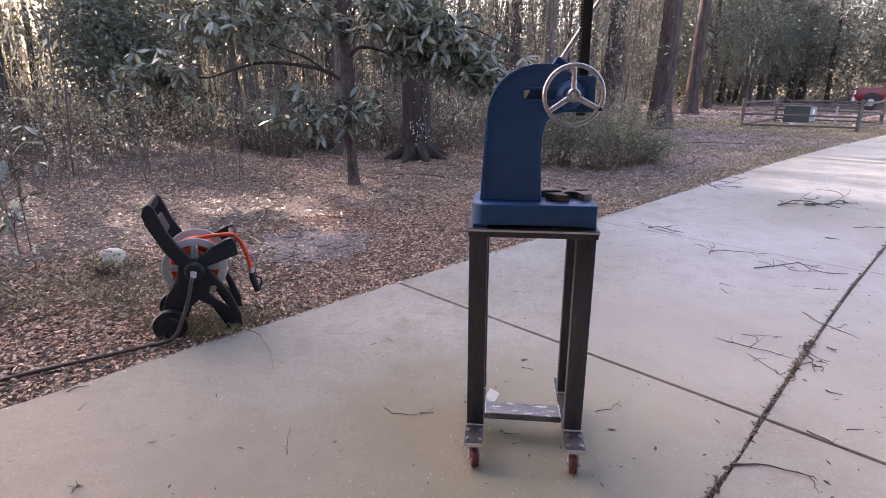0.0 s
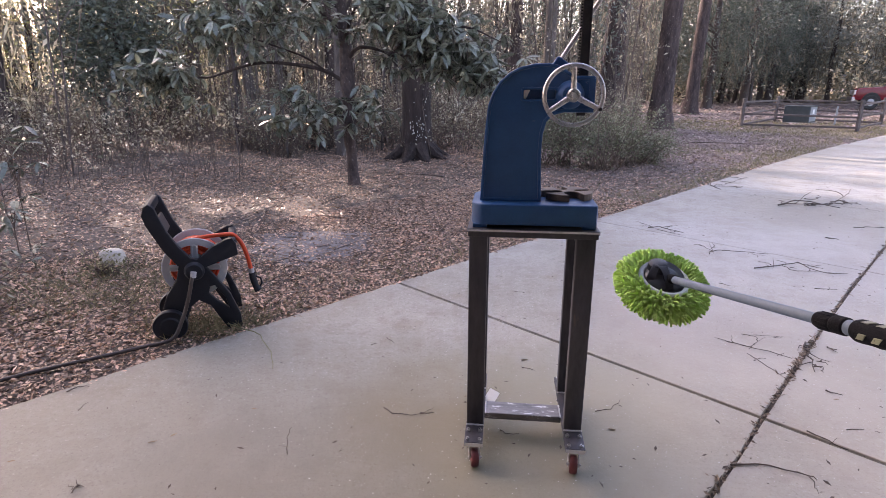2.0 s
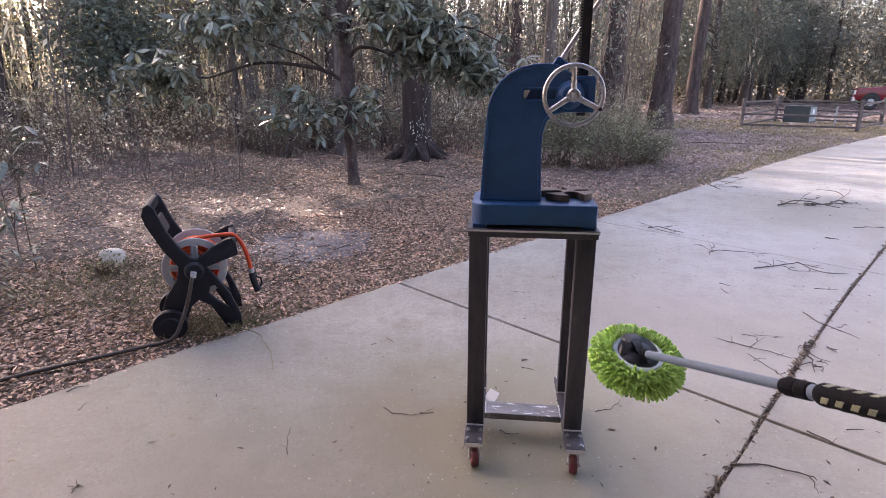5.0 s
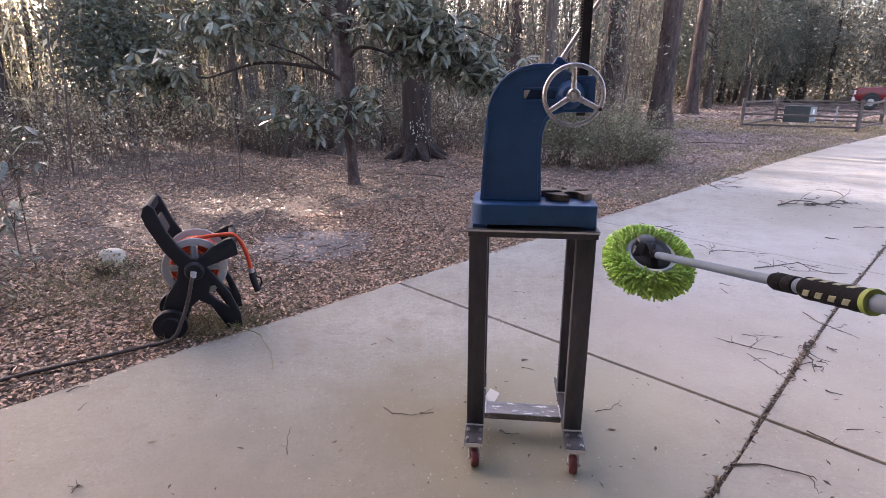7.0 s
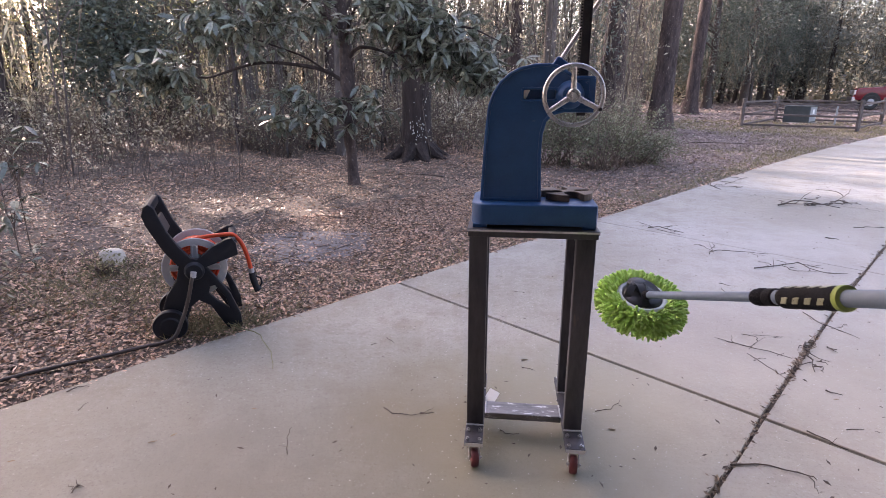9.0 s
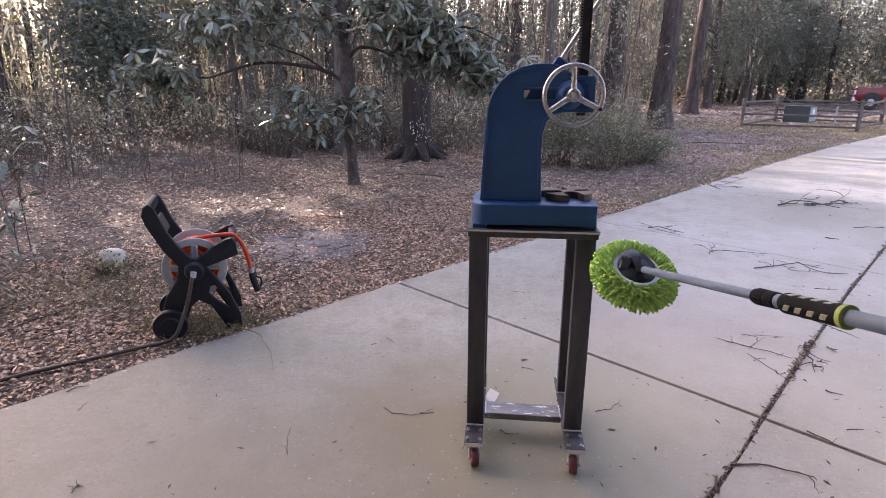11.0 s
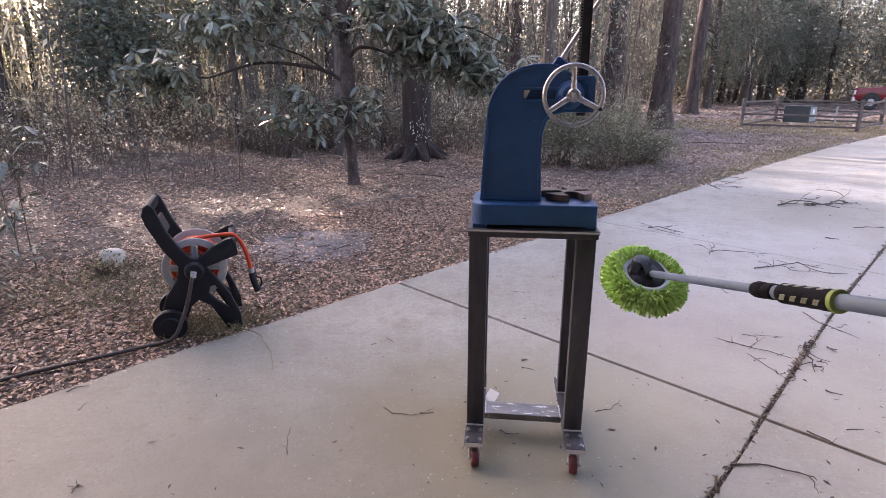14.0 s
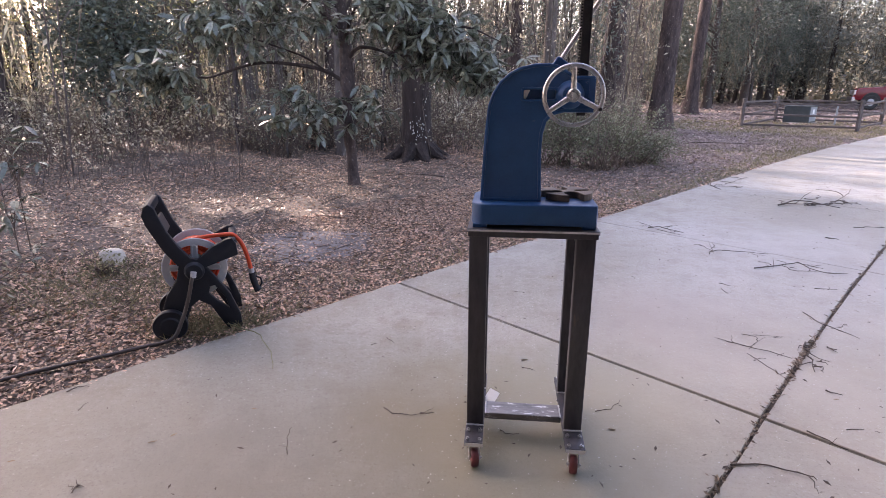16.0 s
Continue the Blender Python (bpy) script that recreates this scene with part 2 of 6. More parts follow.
# ---- mesh helpers ----
def part(name, bm, material, parent=None, label="", smooth=False):
    me = bpy.data.meshes.new(name)
    bmesh.ops.recalc_face_normals(bm, faces=bm.faces)
    bm.to_mesh(me)
    bm.free()
    me.materials.append(material)
    if smooth:
        me.shade_smooth()
        me.set_sharp_from_angle(angle=radians(38))
    ob = new(name, me)
    if parent is not None:
        ob.parent = parent
    if label:
        tagged(ob, label)
    return ob


def raw(name, verts, faces, material, parent=None):
    """A mesh from numpy arrays; faces all of one corner count."""
    me = bpy.data.meshes.new(name)
    v, f = np.asarray(verts, np.float32), np.asarray(faces, np.int32)
    k = f.shape[1]
    me.vertices.add(len(v))
    me.vertices.foreach_set("co", v.ravel())
    me.loops.add(f.size)
    me.loops.foreach_set("vertex_index", f.ravel())
    me.polygons.add(len(f))
    me.polygons.foreach_set("loop_start", np.arange(0, f.size, k, dtype=np.int32))
    me.update(calc_edges=True)
    me.validate()
    me.materials.append(material)
    ob = new(name, me)
    if parent is not None:
        ob.parent = parent
    return ob


def thing(name, m, label, category, group="", kind=""):
    e = new(name)
    e.matrix_world = m
    return tagged(e, label, category, group, kind)


def add_box(bm, lo, hi, bevel=0.0, m=None, seg=2):
    r = bmesh.ops.create_cube(bm, size=1.0)
    vs = r["verts"]
    for v in vs:
        v.co = Vector([lo[i] + (v.co[i] + 0.5) * (hi[i] - lo[i]) for i in range(3)])
    if bevel:
        es = list({e for v in vs for e in v.link_edges})
        b = bmesh.ops.bevel(bm, geom=es, offset=bevel, segments=seg, affect="EDGES", profile=0.5)
        vs = list({v for f in b["faces"] for v in f.verts} | {v for v in vs if v.is_valid})
    if m is not None:
        bmesh.ops.transform(bm, matrix=m, verts=vs)
    return vs


def box(lo, hi, bevel=0.003, m=None, seg=2):
    bm = bmesh.new()
    add_box(bm, lo, hi, bevel, m, seg)
    return bm


def add_rod(bm, a, b, r0, r1=None, seg=16, caps=True):
    a, b = Vector(a), Vector(b)
    d = b - a
    m = Matrix.Translation((a + b) / 2) @ d.to_track_quat("Z", "Y").to_matrix().to_4x4()
    return bmesh.ops.create_cone(bm, cap_ends=caps, segments=seg, radius1=r0, radius2=r0 if r1 is None else r1, depth=d.length, matrix=m)["verts"]


def rod(a, b, r0, r1=None, seg=16):
    bm = bmesh.new()
    add_rod(bm, a, b, r0, r1, seg)
    return bm


def lathe(profile, axis="Z", seg=32):
    """Spin (radius, height) pairs round an axis."""
    bm = bmesh.new()
    rings = []
    for r, h in profile:
        ring = []
        for i in range(seg):
            a = 2 * math.pi * i / seg
            x, y = r * math.cos(a), r * math.sin(a)
            ring.append(bm.verts.new({"Z": (x, y, h), "Y": (x, h, y), "X": (h, x, y)}[axis]))
        rings.append(ring)
    for a, b in zip(rings, rings[1:]):
        for i in range(seg):
            bm.faces.new((a[i], a[(i + 1) % seg], b[(i + 1) % seg], b[i]))
    bmesh.ops.remove_doubles(bm, verts=bm.verts, dist=1e-6)
    return bm


def add_tube(bm, pts, radii, seg=10, caps=True):
    """A tube along points; radii one number or one for each point."""
    pts = [Vector(p) for p in pts]
    if isinstance(radii, (int, float)):
        radii = [radii] * len(pts)
    radii = [float(q) for q in radii]
    rings, side = [], None
    for i, p in enumerate(pts):
        d = (pts[min(i + 1, len(pts) - 1)] - pts[max(i - 1, 0)]).normalized()
        if side is None:
            side = d.orthogonal().normalized()
        side = (side - d * side.dot(d)).normalized()
        up = d.cross(side)
        rings.append([bm.verts.new(p + radii[i] * (side * math.cos(2 * math.pi * k / seg) + up * math.sin(2 * math.pi * k / seg))) for k in range(seg)])
    for a, b in zip(rings, rings[1:]):
        for k in range(seg):
            bm.faces.new((a[k], a[(k + 1) % seg], b[(k + 1) % seg], b[k]))
    if caps:
        bm.faces.new(rings[0][::-1])
        bm.faces.new(rings[-1])


def tube(pts, radii, seg=10):
    bm = bmesh.new()
    add_tube(bm, pts, radii, seg)
    return bm


def spline(pts, n=8):
    """Catmull-Rom through the points."""
    p = [Vector(q) for q in pts]
    p = [2 * p[0] - p[1]] + p + [2 * p[-1] - p[-2]]
    out = []
    for i in range(1, len(p) - 2):
        for k in range(n):
            t = k / n
            out.append(0.5 * (2 * p[i] + (p[i + 1] - p[i - 1]) * t + (2 * p[i - 1] - 5 * p[i] + 4 * p[i + 1] - p[i + 2]) * t * t + (3 * p[i] - p[i - 1] - 3 * p[i + 1] + p[i + 2]) * t ** 3))
    return out + [p[-2]]


def plate(outer, y0, y1, holes=(), bevel=0.0):
    """A profile in x and z, with holes, as a slab from y0 to y1."""
    bm = bmesh.new()
    edges = []
    for loop in (outer, *holes):
        vs = [bm.verts.new((x, y0, z)) for x, z in loop]
        edges += [bm.edges.new((vs[i], vs[(i + 1) % len(vs)])) for i in range(len(vs))]
    bmesh.ops.triangle_fill(bm, edges=edges, use_beauty=True, use_dissolve=False)
    faces = list(bm.faces)
    r = bmesh.ops.extrude_face_region(bm, geom=faces)
    bmesh.ops.translate(bm, vec=(0, y1 - y0, 0), verts=[g for g in r["geom"] if isinstance(g, bmesh.types.BMVert)])
    bmesh.ops.recalc_face_normals(bm, faces=bm.faces)
    bmesh.ops.dissolve_limit(bm, angle_limit=0.01, verts=bm.verts, edges=bm.edges)
    if bevel:
        es = [e for e in bm.edges if len(e.link_faces) == 2 and abs(e.verts[0].co.y - e.verts[1].co.y) < 1e-6 and e.calc_face_angle(0) > 0.6]
        bmesh.ops.bevel(bm, geom=es, offset=bevel, segments=2, affect="EDGES", profile=0.5)
    return bm


def arc(cx, cz, r, a0, a1, n=10):
    return [(cx + r * math.cos(radians(a0 + (a1 - a0) * i / n)), cz + r * math.sin(radians(a0 + (a1 - a0) * i / n))) for i in range(n + 1)]


def inset(loop, d):
    """Moves a counter-clockwise loop of points inwards by d."""
    n, out = len(loop), []
    for i in range(n):
        a, b, c = Vector(loop[i - 1]), Vector(loop[i]), Vector(loop[(i + 1) % n])
        u, v = (b - a).normalized(), (c - b).normalized()
        k = (Vector((-u.y, u.x)) + Vector((-v.y, v.x))).normalized()
        out.append(tuple(b + k * d / max(0.5, k.dot(Vector((-u.y, u.x))))))
    return out


def bolt(m, parent, r=0.009, h=0.008, material=None, label=""):
    bm = bmesh.new()
    bmesh.ops.create_cone(bm, cap_ends=True, segments=6, radius1=r, radius2=r, depth=h, matrix=m @ Matrix.Translation((0, 0, h / 2)))
    bmesh.ops.create_cone(bm, cap_ends=True, segments=10, radius1=r * 0.55, radius2=r * 0.45, depth=h * 0.9, matrix=m @ Matrix.Translation((0, 0, h * 1.3)))
    return part("bolt", bm, material or CHROME, parent, label)


def leaf_quads(c, d, nrm, length, width):
    """Leaves as folded kites: base c, direction d, normal nrm, arrays."""
    s = np.cross(d, nrm)
    s /= np.linalg.norm(s, axis=1, keepdims=True) + 1e-9
    L, W = length[:, None], width[:, None]
    tip, mid = c + d * L, c + d * L * 0.45 - np.cross(s, d) * W * 0.0
    v = np.stack([c, mid + s * W / 2 + nrm * W * 0.12, tip, mid - s * W / 2 + nrm * W * 0.12], axis=1).reshape(-1, 3)
    i = np.arange(len(c))[:, None] * 4
    f = np.concatenate([i + np.array([[0, 1, 2]]), i + np.array([[0, 2, 3]])])
    return v, f


def broad_leaves(c, d, nrm, length, width):
    """Long leaves with rounded sides, folded along the midrib and curling at the tip."""
    s = np.cross(d, nrm)
    s /= np.linalg.norm(s, axis=1, keepdims=True) + 1e-9
    L, W = length[:, None], width[:, None]
    v = [c]
    for k, w, z in ((0.22, 0.36, 0.0), (0.5, 0.5, -0.02), (0.78, 0.36, -0.06)):
        m = c + d * L * k + nrm * L * z
        v += [m + s * W * w + nrm * W * 0.16, m, m - s * W * w + nrm * W * 0.16]
    v.append(c + d * L - nrm * L * 0.12)
    v = np.stack(v, axis=1).reshape(-1, 3)
    i = np.arange(len(c))[:, None] * 11
    t = [(0, 1, 2), (0, 2, 3), (1, 4, 5), (1, 5, 2), (2, 5, 6), (2, 6, 3), (4, 7, 8), (4, 8, 5), (5, 8, 9), (5, 9, 6), (7, 10, 8), (8, 10, 9)]
    return v, np.concatenate([i + np.array([q]) for q in t])


def unit(a):
    return a / (np.linalg.norm(a, axis=1, keepdims=True) + 1e-9)


def leaf_cloud(name, centres, length, material, parent=None, up=0.35, droop=0.15, aspect=0.45, spread=1.0):
    n = len(centres)
    d = rng.normal(size=(n, 3)) * (1, 1, 0.7 * spread)
    d[:, 2] -= droop
    d = unit(d)
    nrm = rng.normal(size=(n, 3))
    nrm[:, 2] += up * 3
    nrm = unit(nrm - d * np.sum(nrm * d, axis=1, keepdims=True))
    ln = length * rng.uniform(0.6, 1.3, n)
    v, f = leaf_quads(np.asarray(centres), d, nrm, ln, ln * aspect)
    return raw(name, v, f, material, parent)


def strands(name, a, b, r, material, parent=None):
    """Thin three-sided sticks from points a to points b, arrays."""
    d = unit(b - a)
    s = unit(np.cross(d, rng.normal(size=a.shape)))
    t = np.cross(d, s)
    r = np.broadcast_to(np.asarray(r, float).reshape(-1, 1), (len(a), 1))
    vs = []
    for k in range(3):
        o = (s * math.cos(2.094 * k) + t * math.sin(2.094 * k)) * r
        vs += [a + o, b + o * 0.45]
    v = np.stack(vs, axis=1).reshape(-1, 3)
    i = np.arange(len(a))[:, None] * 6
    f = np.concatenate([i + np.array([[2 * k, 2 * ((k + 1) % 3), 2 * ((k + 1) % 3) + 1, 2 * k + 1]]) for k in range(3)])
    return raw(name, v, f, material, parent)


def clumps(centre, radius, n_clumps, per, clump_r, flat=0.7):
    """Leaf places gathered in clumps inside an uneven ellipsoid."""
    c = unit(rng.normal(size=(n_clumps, 3))) * (rng.uniform(0.25, 1, n_clumps) ** 0.5)[:, None] * np.asarray(radius) + np.asarray(centre)
    p = np.repeat(c, per, axis=0) + rng.normal(size=(n_clumps * per, 3)) * clump_r * np.array([1, 1, flat])
    return p


# ---- ground and driveway ----
LEFT_EDGE, JOINT_LAT, JOINT_S, SLAB_W, SLAB_L = -3.17, -0.56, 2.664, 2.61, 2.95


def drive(s, lat, z=0.0):
    """A place on the driveway: s metres along it, lat metres across it, to the right."""
    lat = lat + 0.0045 * max(0.0, s - 11) ** 2
    return ((s + lat) * 0.70711, (s - lat) * 0.70711, z)


def seam_lat(c, s):
    """Where the long seams lie across the driveway; the first inner one runs a little askew."""
    return -0.485 - 0.018 * s - 0.03 * max(0.0, math.sin(math.pi * (s - 2.2) / 4.6)) * (2.2 < s < 6.8) if c == 1 else LEFT_EDGE + c * SLAB_W


def edge_distance(x, y):
    """Metres outside the driveway's wooded edge."""
    s, lat = (x + y) * 0.70711, (x - y) * 0.70711
    return LEFT_EDGE + 0.0045 * max(0.0, s - 11) ** 2 - lat


def ground_z(x, y):
    k = min(1.0, max(0.0, edge_distance(x, y) / 2.0))
    return -0.018 + k * 0.05 * noise.noise((x * 0.45, y * 0.45, 0.3)) + k * 0.015 * noise.noise((x * 1.7, y * 1.7, 4.0))


def build_ground():
    xs = np.concatenate([[-400, -200, -100, -60, -35, -22], np.arange(-15, 18, 0.3), [19, 21, 24, 28, 34, 45, 70, 120, 220, 400]])
    ys = np.concatenate([[-400, -200, -90, -40, -20, -8, -3, 0], np.arange(1.5, 26, 0.3), [27, 29, 32, 38, 50, 80, 140, 240, 400]])
    v = [(x, y, ground_z(x, y)) for y in ys for x in xs]
    nx = len(xs)
    j, i = np.meshgrid(np.arange(len(ys) - 1), np.arange(nx - 1), indexing="ij")
    a = (j * nx + i).ravel()
    g = raw("ground", v, np.stack([a, a + 1, a + nx + 1, a + nx], axis=1), EARTH)
    g.data.shade_smooth()
    tagged(g, "brown woodland earth under fallen leaves", "ground", kind="structure")


def build_driveway():
    road = thing("driveway", Matrix(), "pale stained concrete driveway in large slabs with dirt-filled joints", "driveway", kind="structure")
    v, f = [], []
    for k in range(-8, 60):
        s = k * 1.0
        v += [drive(s, LEFT_EDGE + 0.01, -0.022), drive(s, LEFT_EDGE + 4 * SLAB_W - 0.01, -0.022)]
    for k in range(67):
        f.append((2 * k, 2 * k + 1, 2 * k + 3, 2 * k + 2))
    raw("joint_bed", [(x, y, -0.014) for x, y, z in v], f, JOINT, road)
    gap = 0.0105
    for c in range(4):
        for k in range(-4, 17):
            s0, s1 = JOINT_S + k * SLAB_L, JOINT_S + (k + 1) * SLAB_L
            g0, g1 = (0 if c == 0 else gap), gap
            bm = bmesh.new()
            n = 8
            lo, hi = (gap * 1.2 if k == 0 else 0.004), (gap * 1.2 if k == -1 else 0.004)
            ss = [s0 + lo + (s1 - s0 - lo - hi) * i / n for i in range(n + 1)]
            top = [drive(s, seam_lat(c, s) + g0) for s in ss] + [drive(s, seam_lat(c + 1, s) - g1) for s in reversed(ss)]
            if c == 0:
                top = [(x - 0.012 * noise.noise((x * 2.3, y * 2.3, 0)), y + 0.012 * noise.noise((x * 2.3, y * 2.3, 0)), z) for x, y, z in top]
            vs = [bm.verts.new(p) for p in top]
            face = bm.faces.new(vs)
            r = bmesh.ops.extrude_face_region(bm, geom=[face])
            low = [q for q in r["geom"] if isinstance(q, bmesh.types.BMVert)]
            bmesh.ops.translate(bm, vec=(0, 0, -0.11), verts=low)
            rim = [e for e in bm.edges if all(q.co.z > -0.01 for q in e.verts)]
            bmesh.ops.bevel(bm, geom=rim, offset=0.004, segments=2, affect="EDGES", profile=0.5)
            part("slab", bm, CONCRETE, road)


build_ground()
build_driveway()


def build_unseen_house():
    """An assumed garage front behind the camera, never in view; added to block sky light."""
    w = part("wall_house", box((-9, -1.9, 0), (11, -1.6, 2.5), 0.01), WALL_PAINT)
    tagged(w, "plain unseen wall added behind the camera", "wall", kind="structure")
    # roof slab reaches over the camera to darken the nearest concrete
    e = part("eaves", box((-9.4, -1.9, 2.5), (11.4, 1.7, 2.65), 0.01), WALL_PAINT)
    tagged(e, "unseen roof slab added to shade the near concrete", "eaves", kind="structure")


build_unseen_house()

# ---- the press on its stand ----
STAND = pose(0.349, 2.164, 0, 0, 0, -6.3)
TOP = 0.978


def caster(stand, x, y, swivel):
    c = part("caster", box((x - 0.031, y - 0.042, 0.0862), (x + 0.031, y + 0.042, 0.0908), 0.001), BARE, stand, "swivel caster with a red wheel")
    part("swivel", rod((x, y, 0.078), (x, y, 0.087), 0.021, 0.024, 20), BARE, c)
    m = Matrix.Translation((x, y, 0)) @ pose(0, 0, 0, 0, 0, swivel)
    w = lathe([(0.008, -0.015), (0.026, -0.016), (0.033, -0.015), (0.0375, -0.009), (0.0375, 0.009), (0.033, 0.015), (0.026, 0.016), (0.008, 0.015)], "X", 32)
    bmesh.ops.transform(w, matrix=m @ Matrix.Translation((0, -0.044, 0.0378)), verts=w.verts)
    part("wheel", w, RED_WHEEL, c, "dark red polyurethane wheel", smooth=True)
    for sx in (-1, 1):
        f = plate([(-0.058, 0.032), (-0.044, 0.024), (-0.028, 0.03), (0.018, 0.066), (0.022, 0.081), (-0.024, 0.081), (-0.05, 0.062)], 0, 0.003, bevel=0.0006)
        bmesh.ops.transform(f, matrix=m @ Matrix.Translation((sx * 0.021 - 0.0015, 0, 0)) @ Matrix(((0, 1, 0, 0), (1, 0, 0, 0), (0, 0, 1, 0), (0, 0, 0, 1))), verts=f.verts)
        part("fork", f, BARE, c)
    ax = rod((-0.027, -0.044, 0.0378), (0.031, -0.044, 0.0378), 0.005, None, 10)
    bmesh.ops.transform(ax, matrix=m, verts=ax.verts)
    part("axle", ax, CHROME, c)
    return c


def build_stand():
    st = thing("rolling_stand", STAND, "raw dark steel rolling stand with four red-wheeled casters", "stand")
    for x0, x1 in ((-0.2365, -0.162), (0.1695, 0.246)):
        sled = bmesh.new()
        add_box(sled, (x0, -0.262, 0.106), (x1, 0.305, 0.112), 0.001)
        add_box(sled, (x0, -0.262, 0.091), (x0 + 0.006, 0.305, 0.1065), 0.001)
        add_box(sled, (x1 - 0.006, -0.262, 0.091), (x1, 0.305, 0.1065), 0.001)
        add_box(sled, (x0, -0.2625, 0.0915), (x1, -0.256, 0.1115), 0.001)
        part("bottom_rail", sled, STEEL, st)
        lip = part("bare_edge", box((x0 - 0.0005, -0.264, 0.0925), (x1 + 0.0005, -0.2615, 0.109), 0.001), BARE, st, "ground bright steel edge")
        for y0 in (-0.139, 0.16):
            leg = bmesh.new()
            add_box(leg, (x0 + 0.002, y0, 0.112), (x1 - 0.002, y0 + 0.0508, 0.9465), 0.004)
            part("leg", leg, STEEL, st, smooth=True)
            # weld seam round the foot of the leg
            seam = bmesh.new()
            n = 26
            for i in range(n):
                x = x0 + 0.004 + (x1 - x0 - 0.008) * i / (n - 1)
                bmesh.ops.create_icosphere(seam, subdivisions=1, radius=0.0036 + 0.0012 * rng.random(), matrix=Matrix.Translation((x, y0 - 0.001, 0.1135)))
            tagged(part("weld", seam, BARE, st), "bright weld seam", kind="stuff")
        xc = (x0 + x1) / 2
        for y in (-0.212, 0.258):
            caster(st, xc, y, 8 if x0 < 0 else -6)
            for dx in (-0.0245, 0.0245):
                for dy in (-0.033, 0.031):
                    bolt(Matrix.Translation((xc + dx, y + dy, 0.112)), st, 0.0085, 0.0075)
        part("top_rail", box((x0 + 0.002, -0.088, 0.917), (x1 - 0.002, 0.16, 0.9465), 0.002), STEEL, st)
    part("cross_bar", box((-0.162, -0.045, 0.083), (0.1695, 0.052, 0.113), 0.004), SCRAPED, st, "welded steel cross bar with bright grinding marks")
    for y0 in (-0.139, 0.16):
        part("top_rail", box((-0.164, y0, 0.9405), (0.1715, y0 + 0.0508, 0.9465), 0.002), STEEL, st)
    part("top_plate", box((-0.241, -0.166, 0.966), (0.251, 0.215, TOP), 0.0012), STEEL, st)
    part("top_frame", box((-0.2375, -0.16, 0.9467), (0.2475, 0.21, 0.9658), 0.002), STEEL, st)
    part("bare_edge", box((-0.2405, -0.1668, 0.969), (0.2505, -0.1658, 0.9765), 0.0003), BARE, st, "ground bright steel edge")
    seam = bmesh.new()
    for x0 in (-0.158, 0.166):
        for i in range(16):
            bmesh.ops.create_icosphere(seam, subdivisions=1, radius=0.003 + 0.002 * rng.random(), matrix=Matrix.Translation((x0, -0.045 + 0.006 * i, 0.113)))
    tagged(part("weld", seam, BARE, st), "bright weld seam", kind="stuff")
    tag = bmesh.new()
    add_box(tag, (-0.160, 0.058, 0.118), (-0.105, 0.128, 0.1195), 0.0004, None)
    bmesh.ops.rotate(tag, cent=(-0.15, 0.09, 0.113), matrix=Euler((0.7, 0.1, -0.6)).to_matrix(), verts=tag.verts)
    part("tag", tag, PAPER, st, "white paper tag")
    return st


def column_profile():
    """The C-shaped casting, counter-clockwise in x and z."""
    right = [(0.034, 1.07), (0.030, 1.16), (0.026, 1.26), (0.029, 1.325), (0.040, 1.368), (0.062, 1.392), (0.10, 1.402), (0.206, 1.402), (0.206, 1.53), (0.135, 1.53), (0.10, 1.552), (0.07, 1.568)]
    top = [(0.04, 1.574), (-0.012, 1.572), (-0.062, 1.561), (-0.102, 1.541), (-0.138, 1.508), (-0.162, 1.468), (-0.176, 1.425)]
    left = [(-0.183, 1.36), (-0.188, 1.29), (-0.194, 1.18), (-0.199, 1.07)]
    return right + top + left


